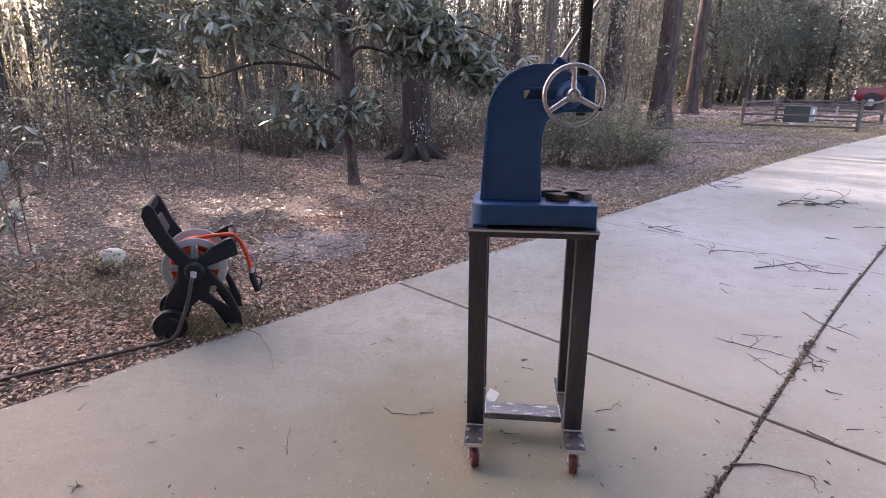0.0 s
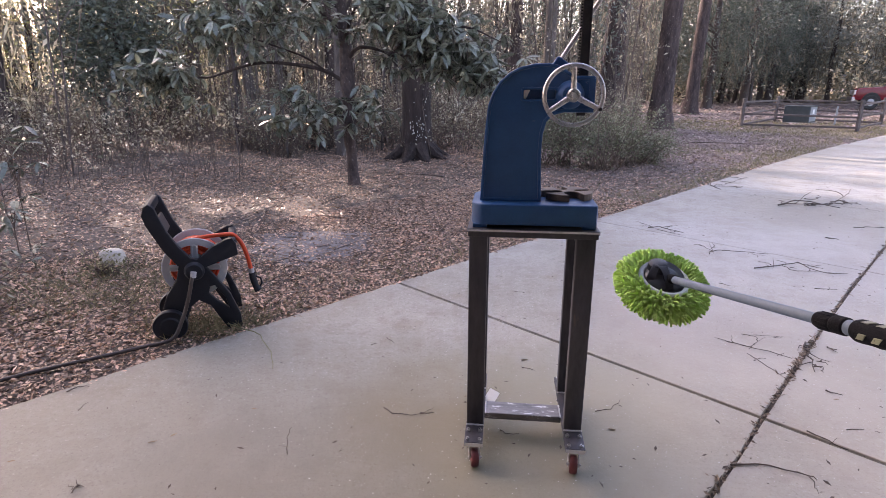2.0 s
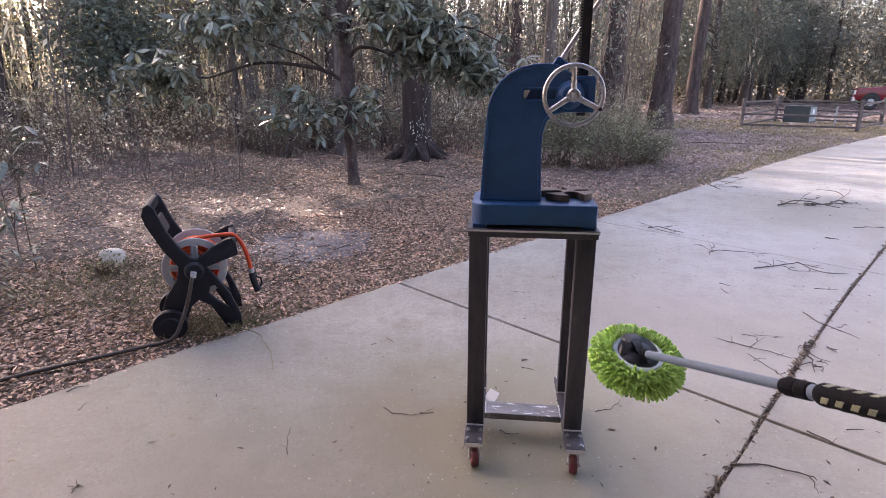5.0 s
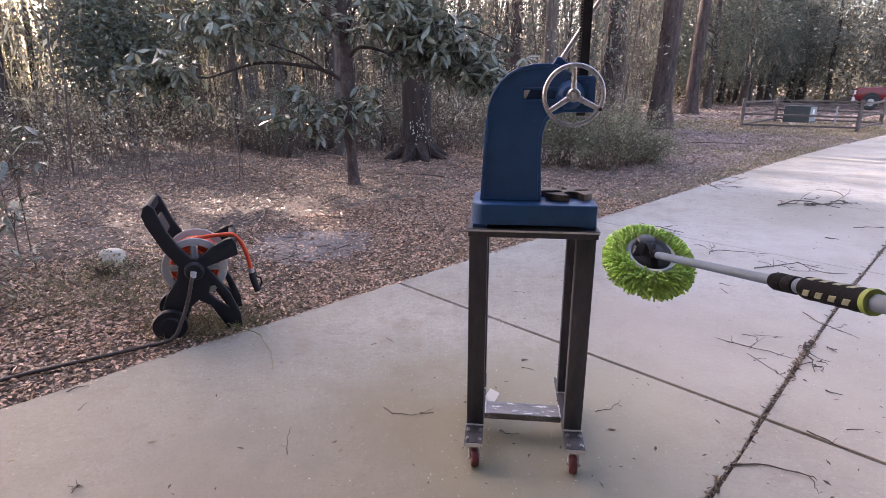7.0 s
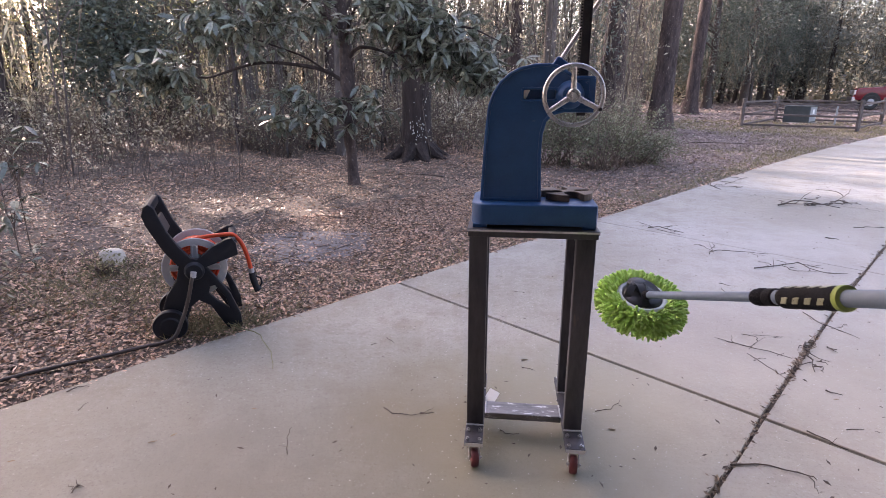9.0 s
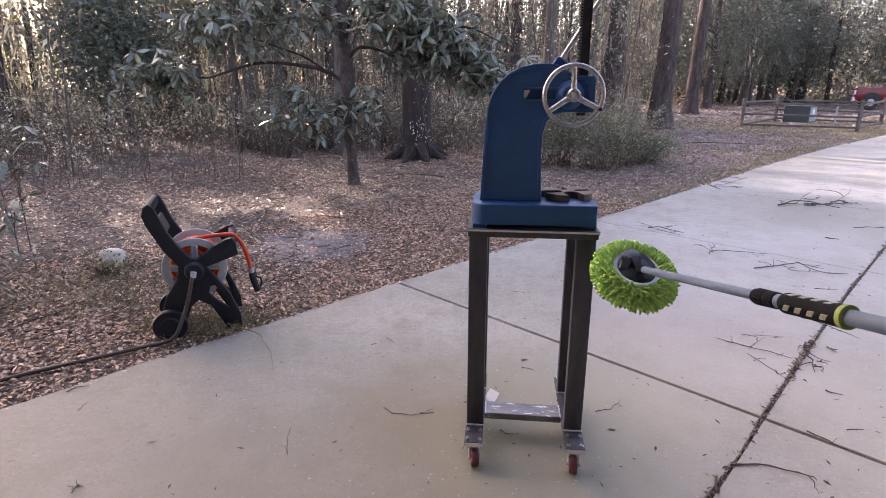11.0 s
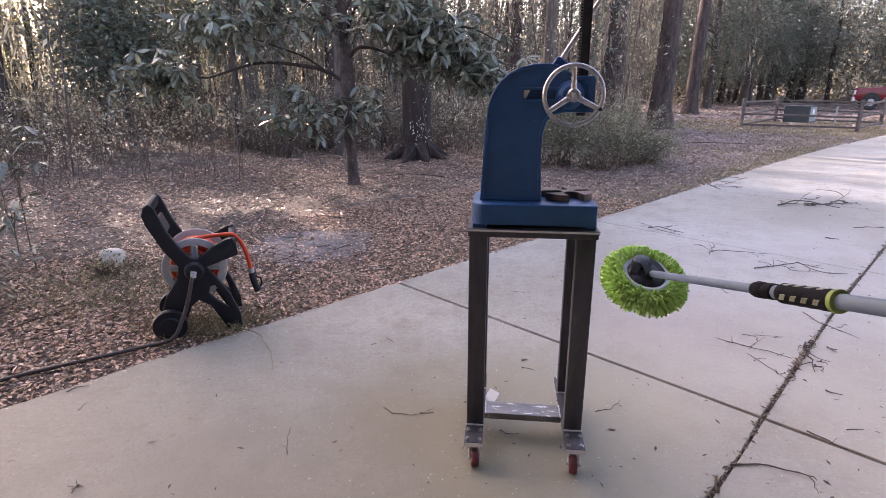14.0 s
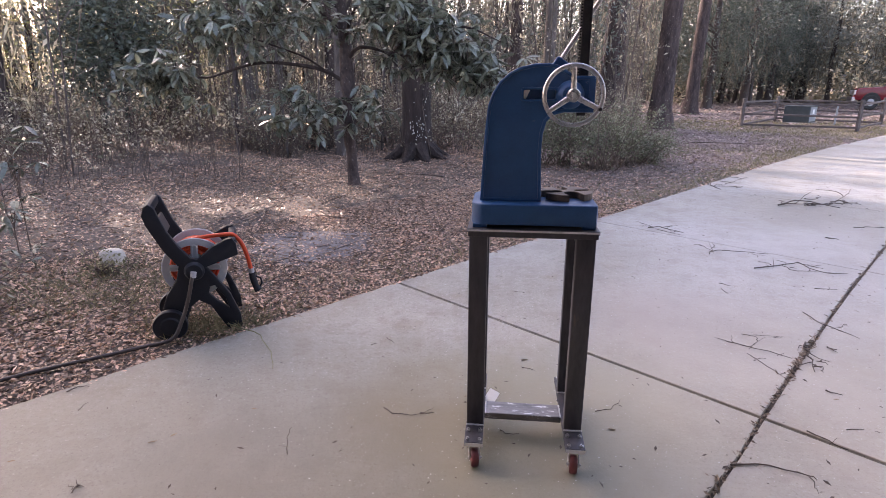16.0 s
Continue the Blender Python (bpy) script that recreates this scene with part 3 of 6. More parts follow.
def build_press():
    pr = thing("arbor_press", STAND @ pose(0, 0, TOP), "blue enamelled cast-iron arbor press with a polished handwheel", "arbor press")
    # base with rounded left corners and a relief under its front
    bm = bmesh.new()
    out = [(0.242, -0.128), (0.242, 0.12), (0.232, 0.132)] + [(-0.228 + 0.05 + 0.05 * math.cos(radians(a)), 0.132 - 0.05 + 0.05 * math.sin(radians(a))) for a in range(90, 181, 15)] + [(-0.228 + 0.05 + 0.05 * math.cos(radians(a)), -0.142 + 0.05 + 0.05 * math.sin(radians(a))) for a in range(180, 271, 15)] + [(0.224, -0.142), (0.236, -0.138)]
    vs = [bm.verts.new((x, y, 0.992)) for x, y in out]
    r = bmesh.ops.extrude_face_region(bm, geom=[bm.faces.new(vs)])
    up = [q for q in r["geom"] if isinstance(q, bmesh.types.BMVert)]
    bmesh.ops.translate(bm, vec=(0, 0, 1.070 - 0.992), verts=up)
    bmesh.ops.bevel(bm, geom=[e for e in bm.edges if all(v.co.z > 1.06 for v in e.verts)], offset=0.006, segments=3, affect="EDGES", profile=0.5)
    add_box(bm, (-0.222, -0.138, TOP), (-0.168, 0.128, 0.993), 0.002)
    add_box(bm, (0.188, -0.138, TOP), (0.238, 0.128, 0.993), 0.002)
    add_box(bm, (-0.17, -0.10, 0.980), (0.19, 0.10, 0.993), 0.001)
    part("base", bm, BLUE, pr, smooth=True)
    prof = column_profile()
    def window(x0, x1, half, r):
        z = 1.465
        return arc(x1 - r, z - half + r, r, -90, 0, 3) + arc(x1 - r, z + half - r, r, 0, 90, 3) + arc(x0 + r, z + half - r, r, 90, 180, 3) + arc(x0 + r, z - half + r, r, 180, 270, 3)

    hole = window(-0.047, 0.070, 0.0165, 0.007)
    part("web", plate(inset(prof, 0.010), -0.0725, -0.050, holes=[hole], bevel=0.0), BLUE, pr)
    part("web", plate(inset(prof, 0.010), 0.030, 0.048), BLUE, pr)
    part("slot_floor", box((-0.056, -0.049, 1.445), (0.076, -0.042, 1.485), 0.001), BLUE, pr)
    # pale wedge filling the left end of the slot
    part("pawl", plate([(-0.046, 1.450), (-0.038, 1.450), (-0.024, 1.4805), (-0.046, 1.4805)], -0.060, -0.049, bevel=0.001), BARE, pr, "pale wedge at the left end of the slot")
    rim = plate(prof, -0.078, 0.058, holes=[inset(prof, 0.013)], bevel=0.004)
    part("flange", rim, BLUE, pr, smooth=True)
    slot = plate(window(-0.057, 0.080, 0.0265, 0.012), -0.080, -0.06, holes=[hole], bevel=0.003)
    part("slot_rim", slot, BLUE, pr, smooth=True)
    # head: boss, ram guide and cap
    part("ram_guide", box((0.128, -0.066, 1.408), (0.204, 0.05, 1.526), 0.004), BLUE, pr)
    boss = lathe([(0.0, -0.108), (0.030, -0.108), (0.034, -0.104), (0.046, -0.088), (0.050, -0.08), (0.052, -0.06), (0.052, -0.02)], "Y", 36)
    bmesh.ops.translate(boss, vec=(0.119, 0, 1.464), verts=boss.verts)
    part("shaft_boss", boss, BLUE, pr, smooth=True)
    part("gib_plate", box((0.185, -0.083, 1.412), (0.2065, -0.078, 1.52), 0.0015), BLUE, pr)
    for z in (1.507, 1.43):
        bolt(pose(0.178, -0.066, z, 90), pr, 0.0085, 0.008, BLUE)
    part("socket_cap", box((0.06, 0.0, 1.548), (0.112, 0.05, 1.592), 0.006, Matrix.Translation((0.086, 0, 1.57)) @ pose(0, 0, 0, 0, 34, 0) @ Matrix.Translation((-0.086, 0, -1.57))), BLUE, pr)
    # ram with rack teeth on its left side
    ram = bmesh.new()
    add_box(ram, (0.152, -0.022, 1.388), (0.186, 0.022, 2.02), 0.003)
    for i in range(62):
        z = 1.40 + i * 0.01
        add_box(ram, (0.1455, -0.018, z), (0.1535, 0.018, z + 0.0055), 0.0)
    part("ram", ram, RACK, pr, "oiled black steel ram with rack teeth")
    # lever through the socket
    part("lever", rod((0.078, 0.03, 1.572), (0.36, 0.03, 2.02), 0.0085, None, 20), CHROME, pr, "polished steel lever rod", smooth=True)
    # handwheel
    c = Vector((0.118, -0.2, 1.4645))
    wheel = bmesh.new()
    ring = [c + Vector((0.0985 * math.cos(2 * math.pi * i / 64), 0, 0.0985 * math.sin(2 * math.pi * i / 64))) for i in range(64)]
    secs = []
    for i, p in enumerate(ring):
        rad = (p - c).normalized()
        secs.append([wheel.verts.new(p + rad * 0.0078 * math.cos(a) + Vector((0, 1, 0)) * 0.0085 * math.sin(a)) for a in [2 * math.pi * k / 12 for k in range(12)]])
    for i in range(64):
        for k in range(12):
            wheel.faces.new((secs[i][k], secs[i][(k + 1) % 12], secs[(i + 1) % 64][(k + 1) % 12], secs[(i + 1) % 64][k]))
    hw = part("handwheel", wheel, CHROME, pr, "polished three-spoke alloy handwheel", smooth=True)
    for a in (92, 213, 333):
        sp = bmesh.new()
        d = Vector((math.cos(radians(a)), 0, math.sin(radians(a))))
        add_tube(sp, [c + d * 0.015 + Vector((0, 0.012, 0)), c + d * 0.05 + Vector((0, 0.009, 0)), c + d * 0.096], [0.0105, 0.0095, 0.0085], 10)
        part("spoke", sp, CHROME, hw, smooth=True)
    hub = lathe([(0, -0.016), (0.012, -0.016), (0.013, -0.012), (0.020, -0.011), (0.023, -0.006), (0.023, 0.02), (0.014, 0.022), (0.014, 0.11)], "Y", 28)
    bmesh.ops.translate(hub, vec=c, verts=hub.verts)
    part("hub", hub, CHROME, hw, smooth=True)
    nut = bmesh.new()
    bmesh.ops.create_cone(nut, cap_ends=True, segments=6, radius1=0.0085, radius2=0.0085, depth=0.008, matrix=Matrix.Translation(c + Vector((0, -0.019, 0))) @ pose(0, 0, 0, 90))
    part("nut", nut, BARE, hw)
    k = c + Vector((math.cos(radians(333)), 0, math.sin(radians(333)))) * 0.0985
    knob = lathe([(0, -0.03), (0.006, -0.029), (0.008, -0.02), (0.0065, -0.004), (0.009, 0.006), (0.0, 0.008)], "Y", 16)
    bmesh.ops.translate(knob, vec=k, verts=knob.verts)
    part("knob", knob, RACK, hw, "small dark knob", smooth=True)
    for ch in pr.children:
        ch.location.z = -TOP
    # loose anvil with four notches, lying on the base
    an = plate_disc()
    ob = part("anvil_plate", an, ANVIL)
    ob.matrix_world = STAND @ pose(0.140, 0.018, 1.0712, 0, 0, 18)
    tagged(ob, "browned steel anvil disc with notched edge on the press base", "anvil")


def plate_disc():
    pts = []
    bm = bmesh.new()
    for k, w in ((0, 0.014), (90, 0.020), (180, 0.024), (270, 0.030)):
        c, s = math.cos(radians(k)), math.sin(radians(k))
        loop = [(0.095, -w), (0.045, -w)] + [(0.045 - w * math.sin(radians(a)), -w * math.cos(radians(a))) for a in range(20, 180, 20)] + [(0.045, w), (0.095, w)]
        pts += [(c * x - s * y, s * x + c * y) for x, y in loop]
        r = 0.1
        nxt = {0: 0.020, 90: 0.024, 180: 0.030, 270: 0.014}[k]
        a0, a1 = math.asin(w / r), math.pi / 2 - math.asin(nxt / r)
        pts += [(r * math.cos(radians(k) + a0 + (a1 - a0) * i / 6), r * math.sin(radians(k) + a0 + (a1 - a0) * i / 6)) for i in range(7)]
    vs = [bm.verts.new((x, y, 0)) for x, y in pts]
    r = bmesh.ops.extrude_face_region(bm, geom=[bm.faces.new(vs)])
    bmesh.ops.translate(bm, vec=(0, 0, 0.026), verts=[q for q in r["geom"] if isinstance(q, bmesh.types.BMVert)])
    bmesh.ops.bevel(bm, geom=[e for e in bm.edges if abs(e.verts[0].co.z - e.verts[1].co.z) < 1e-6], offset=0.0015, segments=1, affect="EDGES")
    return bm


build_stand()
build_press()


# ---- the mop that is held into the picture ----
def build_mop():
    mop = thing("wash_mop", Matrix(), "lime-green chenille wash mop on a grey telescopic pole", "mop")
    X = (1, 0, 0)
    part("inner_pole", rod((0.0, 0, 0), (0.555, 0, 0), 0.0103, None, 20), POLE, mop, smooth=True)
    part("outer_pole", rod((0.566, 0, 0), (1.28, 0, 0), 0.0136, None, 24), POLE, mop, smooth=True)
    col = lathe([(0.0104, 0.51), (0.0145, 0.511), (0.0162, 0.518), (0.0165, 0.543), (0.0150, 0.547), (0.0165, 0.551), (0.0165, 0.573), (0.0137, 0.576)], "X", 28)
    collar = part("lock_collar", col, FOAM, mop, "black plastic twist-lock collar", smooth=True)
    for a in range(0, 360, 30):
        part("rib", box((0.520, -0.0012, 0.0155), (0.544, 0.0012, 0.0172), 0.0, pose(0, 0, 0, a)), FOAM, collar)
    g = lathe([(0.0137, 0.592), (0.0170, 0.5925), (0.0198, 0.600), (0.0202, 0.611), (0.0190, 0.629), (0.0202, 0.645), (0.0190, 0.660), (0.0202, 0.675), (0.0190, 0.690), (0.0202, 0.706), (0.0196, 0.722), (0.0200, 0.728), (0.0137, 0.7285)], "X", 32)
    grip = part("grip", g, FOAM, mop, "black foam grip with olive patches", smooth=True)
    for a in (15, 105, 195, 285):
        for x in (0.611, 0.640, 0.669, 0.698):
            b = box((x, -0.0058, 0.0172), (x + 0.0145, 0.0058, 0.0201), 0.0012)
            for v in b.verts:
                v.co.x += v.co.y * 0.7
            bmesh.ops.transform(b, matrix=pose(0, 0, 0, a), verts=b.verts)
            part("grip_patch", b, PATCH, grip)
    part("grip_ring", lathe([(0.0137, 0.7285), (0.0208, 0.729), (0.0214, 0.733), (0.0206, 0.7385), (0.0137, 0.7395)], "X", 32), LIME, mop, "lime rubber ring", smooth=True)
    # head: plate normal leans 40 degrees off the pole
    H = Matrix.Diagonal((1.03, 1.03, 1.03, 1))
    bm = lathe([(0.0, 0.012), (0.03, 0.011), (0.044, 0.008), (0.052, 0.004), (0.056, -0.004), (0.0, -0.006)], "Z", 40)
    bmesh.ops.transform(bm, matrix=H, verts=bm.verts)
    bracket = part("swivel_head", bm, BRACKET, mop, "black plastic swivel bracket", smooth=True)
    top = Vector((-0.036, -0.012, 0.026))
    cap = lathe([(0.0, 0.005), (0.019, 0.004), (0.0245, 0.001), (0.0265, -0.006), (0.030, -0.026), (0.0, -0.027)], "Z", 28)
    bmesh.ops.transform(cap, matrix=Matrix.Translation(top) @ pose(0, 0, 0, 10, -12, 0), verts=cap.verts)
    part("hinge_cap", cap, BRACKET, bracket, smooth=True)
    # bowed straps from the cap down to the rim
    for end, bow, w in (((0.053, -0.008, 0.002), 0.019, 0.011), ((0.006, 0.054, 0.002), 0.017, 0.012), ((0.012, -0.052, 0.002), 0.012, 0.010)):
        st, end = bmesh.new(), Vector(end)
        side = (end - top).cross(Vector((0, 0, 1))).normalized() * w
        rows = []
        for i in range(9):
            q = i / 8
            p = top.lerp(end, q) + Vector((0, 0, bow * 4 * q * (1 - q)))
            rows.append((st.verts.new(p - side), st.verts.new(p + side)))
        for a, b in zip(rows, rows[1:]):
            st.faces.new((a[0], a[1], b[1], b[0]))
        bmesh.ops.solidify(st, geom=st.faces[:], thickness=0.004)
        part("strap", st, STRAP, bracket, "dark grey plastic strap", smooth=True)
    k = lathe([(0, -0.014), (0.011, -0.013), (0.0135, 0), (0.0130, 0.02), (0.0122, 0.028), (0.0104, 0.03)], "X", 20)
    part("knuckle", k, FOAM, mop, smooth=True)
    rim = lathe([(0.054, -0.002), (0.057, 0.004), (0.064, 0.005), (0.069, 0.001), (0.069, -0.006), (0.054, -0.006)], "Z", 48)
    bmesh.ops.transform(rim, matrix=H, verts=rim.verts)
    part("rim", rim, RIM_WHITE, bracket, "pale plastic rim", smooth=True)
    # backing and the soft fingers, all round the edge and below
    pad = lathe([(0.0, -0.055), (0.06, -0.052), (0.093, -0.038), (0.098, -0.02), (0.086, -0.006), (0.062, -0.004), (0, -0.006)], "Z", 40)
    bmesh.ops.transform(pad, matrix=H, verts=pad.verts)
    part("backing", pad, GREEN_FIBRE, bracket)
    V, F = [], []
    n = 1250
    for i in range(n):
        u = (i + 0.5) / n
        a = i * 2.39996
        t = u  # 0: inner edge on top, 1: middle of the underside
        if t < 0.62:
            w = t / 0.62
            ang = radians(80 - 120 * w)
            base = Vector(((0.066 + 0.034 * min(1, w * 1.7)), 0, -0.004 - 0.034 * max(0, w - 0.3) / 0.7))
            d = Vector((math.cos(ang) + 0.35, 0, math.sin(ang)))
            ln = (0.020 if w < 0.25 else 0.027) + 0.007 * rng.random()
        else:
            w = (t - 0.62) / 0.38
            base = Vector((0.092 * math.sqrt(1 - w), 0, -0.042 - 0.012 * w))
            d = Vector((0.4, 0, -1))
            ln = 0.03 + 0.006 * rng.random()
        d = d.normalized() + Vector(rng.normal(size=3) * 0.22)
        R = Matrix.Rotation(a, 3, "Z")
        base, d = R @ base, (R @ d).normalized()
        s = d.orthogonal().normalized()
        q = d.cross(s)
        o = len(V)
        for h, rr in ((0.0, 0.0030), (0.3, 0.0038), (0.75, 0.0038), (0.95, 0.0024)):
            for k2 in range(6):
                V.append(tuple(H @ (base + d * ln * h + rr * (s * math.cos(k2 * 1.0472) + q * math.sin(k2 * 1.0472)))))
        for lv in range(3):
            for k2 in range(6):
                F.append((o + lv * 6 + k2, o + lv * 6 + (k2 + 1) % 6, o + lv * 6 + 6 + (k2 + 1) % 6, o + lv * 6 + 6 + k2))
        F.append((o + 18, o + 19, o + 20, o + 21))
        F.append((o + 18, o + 21, o + 22, o + 23))
    fibre = raw("chenille", V, F, GREEN_FIBRE, bracket)
    tagged(fibre, "thick lime-green chenille fingers", kind="stuff")
    fibre.data.shade_smooth()
    return mop, bracket


MOP, MOP_HEAD = build_mop()


# ---- hose reel on the leaf litter ----
def build_reel():
    REEL = pose(-1.715, 3.17, ground_z(-1.6, 3.2) - 0.004, 0, 0, 20)
    W = 0.36
    HX, HZ = 0.195, 0.425
    re = thing("hose_reel_cart", REEL, "black plastic hose reel cart with orange hose and grey drum", "hose reel")
    side = [(-0.045, 0.05), (0.03, 0.015), (0.115, 0.09), (0.145, 0.19), (0.20, 0.23), (0.262, 0.19), (0.345, 0.03), (0.38, 0.0), (0.44, 0.005), (0.435, 0.10), (0.385, 0.25), (0.31, 0.375), (0.262, 0.44), (0.37, 0.475), (0.455, 0.502), (0.45, 0.575), (0.43, 0.612), (0.39, 0.605), (0.31, 0.565), (0.22, 0.495), (0.185, 0.505), (0.135, 0.59), (0.092, 0.70), (0.068, 0.81), (0.058, 0.862), (0.033, 0.888), (0.003, 0.867), (-0.016, 0.815), (-0.01, 0.755), (0.015, 0.67), (0.05, 0.565), (0.11, 0.46), (0.09, 0.38), (0.02, 0.275), (-0.03, 0.14)]
    side = [(x - 0.04 * max(0, z - 0.5) / 0.38 * (x < 0.2), z if z < 0.5 or x > 0.2 else 0.5 + (z - 0.5) * 0.91) for x, z in side]
    hole = [(0.262, 0.268), (0.305, 0.215), (0.372, 0.155), (0.352, 0.235), (0.300, 0.318), (0.272, 0.312)]
    for y in (0.0, W):
        s = part("side_frame", plate(side, y - 0.02, y + 0.02, holes=[hole[::-1]], bevel=0.006), BLACK_PLASTIC, re, smooth=True)
        w = lathe([(0.0, -0.028), (0.05, -0.03), (0.06, -0.022), (0.082, -0.022), (0.095, -0.026), (0.1, -0.015), (0.1, 0.015), (0.093, 0.024), (0.0, 0.024)], "Y", 36)
        bmesh.ops.translate(w, vec=(0.024, y + (-0.045 if y == 0 else -0.05), 0.1), verts=w.verts)
        part("wheel", w, BLACK_PLASTIC, re, smooth=True)
        cap = lathe([(0.0, -0.03), (0.045, -0.03), (0.055, -0.02), (0.06, 0)], "Y", 28)
        bmesh.ops.translate(cap, vec=(HX, y + (-0.018 if y == 0 else 0.05), HZ), verts=cap.verts)
        part("axle_cap", cap, BLACK_PLASTIC, re, smooth=True)
        fl = bmesh.new()
        yy = 0.055 if y == 0 else W - 0.055
        c = Vector((HX, yy, HZ))
        for r0, r1 in ((0.146, 0.186), (0.03, 0.06)):
            ring = lathe([(r0, -0.006), (r1, -0.006), (r1 + 0.004, 0), (r1, 0.006), (r0, 0.006), (r0, -0.006)], "Y", 48)
            bmesh.ops.translate(ring, vec=c, verts=ring.verts)
            me = bpy.data.meshes.new("tmp")
            ring.to_mesh(me)
            ring.free()
            fl.from_mesh(me)
            bpy.data.meshes.remove(me)
        flange = part("drum_flange", fl, GREY_PLASTIC, re, "grey plastic drum flange", smooth=True)
        for a in range(0, 360, 90):
            turn = Matrix.Translation(c) @ pose(0, 0, 0, 0, a + 4, 0)
            part("drum_spoke", box((0.05, -0.004, -0.021), (0.155, 0.004, 0.021), 0.003, turn), GREY_PLASTIC, flange)
            loop = plate(arc(0.132, 0, 0.0165, -90, 90, 6) + arc(0.068, 0, 0.0165, 90, 270, 6), -0.010, 0.010, holes=[arc(0.132, 0, 0.0085, -90, 90, 6) + arc(0.068, 0, 0.0085, 90, 270, 6)], bevel=0.002)
            bmesh.ops.transform(loop, matrix=turn, verts=loop.verts)
            part("drum_rib", loop, GREY_PLASTIC, flange, smooth=True)
    d = rod((HX, 0.05, HZ), (HX, W - 0.05, HZ), 0.08, None, 32)
    part("drum", d, GREY_PLASTIC, re, smooth=True)
    part("handle_bar", box((-0.036, -0.015, 0.785), (0.008, W + 0.015, 0.848), 0.018), BLACK_PLASTIC, re, smooth=True)
    part("handle_panel", box((0.02, 0.0, 0.66), (0.038, W - 0.12, 0.765), 0.006, Matrix.Translation((0.06, 0, 0.74)) @ pose(0, 0, 0, 0, -20, 0) @ Matrix.Translation((-0.06, 0, -0.74))), BLACK_HOSE, re)
    part("front_bar", box((0.405, -0.01, 0.53), (0.45, W + 0.01, 0.6), 0.012), BLACK_PLASTIC, re, smooth=True)
    part("axle", rod((0.038, -0.05, 0.1), (0.038, W - 0.03, 0.1), 0.012), BLACK_PLASTIC, re)
    # wound hose, then its free end over the front bar
    pts = []
    for layer, r in enumerate((0.092, 0.114, 0.136)):
        for i in range(13 * 20):
            a = 2 * math.pi * i / 20
            k = i / (13 * 20)
            y = 0.07 + (W - 0.14) * (k if layer % 2 == 0 else 1 - k)
            pts.append((HX + r * math.cos(a), y, 0.43 + r * math.sin(a)))
    part("wound_hose", tube(pts, 0.0115, 8), ORANGE, re, "bright orange rubber hose", smooth=True)
    end = spline([(0.08, 0.14, 0.50), (0.12, 0.12, 0.555), (0.17, 0.1, 0.588), (0.26, 0.09, 0.606), (0.37, 0.08, 0.614), (0.44, 0.08, 0.606), (0.485, 0.08, 0.54), (0.51, 0.08, 0.45), (0.522, 0.08, 0.37)], 8)
    part("free_hose", tube(end, 0.0135, 12), ORANGE, re, "bright orange rubber hose", smooth=True)
    part("coupling", rod((0.522, 0.08, 0.375), (0.525, 0.08, 0.335), 0.018, None, 14), GREY_PLASTIC, re)
    part("nozzle", tube([(0.525, 0.08, 0.345), (0.53, 0.08, 0.30), (0.542, 0.08, 0.25), (0.555, 0.08, 0.22)], [0.019, 0.022, 0.02, 0.026], 14), BLACK_PLASTIC, re, "black spray nozzle", smooth=True)
    part("nozzle_trigger", tube([(0.545, 0.08, 0.32), (0.578, 0.08, 0.30), (0.582, 0.08, 0.265), (0.565, 0.08, 0.24)], 0.006, 8), BLACK_PLASTIC, re, smooth=True)
    inv = REEL.inverted()
    down = [(HX, -0.055, HZ), (0.18, -0.085, 0.39), (0.15, -0.105, 0.28), (0.10, -0.12, 0.15), (0.03, -0.15, 0.05)]
    lie = [inv @ Vector(p) for p in ((-1.80, 2.96, 0.012), (-1.93, 2.87, 0.01), (-2.12, 2.75, 0.008), (-2.3, 2.62, 0.008), (-2.6, 2.35, 0.008), (-3.0, 2.1, 0.0))]
    part("supply_hose", tube(spline(down + [tuple(p) for p in lie], 8), 0.0115, 10), BLACK_HOSE, re, "dark rubber supply hose", smooth=True)
    part("hose_fitting", rod((HX, -0.07, 0.435), (HX - 0.006, -0.075, 0.40), 0.017, None, 12), GREY_PLASTIC, re)


build_reel()


# ---- trees ----
def in_glade(x, y, half):
    """A gap in the woods along the sun's way, through which it dapples the leaf litter."""
    dx, dy = x + 2.35, y - 7.5
    return dx * math.sin(SUN_AZ) + dy * math.cos(SUN_AZ) > 3 and abs(dx * math.cos(SUN_AZ) - dy * math.sin(SUN_AZ)) < half


def trunk_mesh(path, radii, seg=14, flare=1.6, rough=0.08):
    bm = bmesh.new()
    add_tube(bm, path, radii, seg)
    for v in bm.verts:
        k = min(range(len(path)), key=lambda i: (Vector(path[i]) - v.co).length)
        c = Vector(path[k])
        v.co = c + (v.co - c) * (1 + rough * 2 * noise.noise((v.co.x * 5, v.co.y * 5, v.co.z * 1.5)))
    return bm


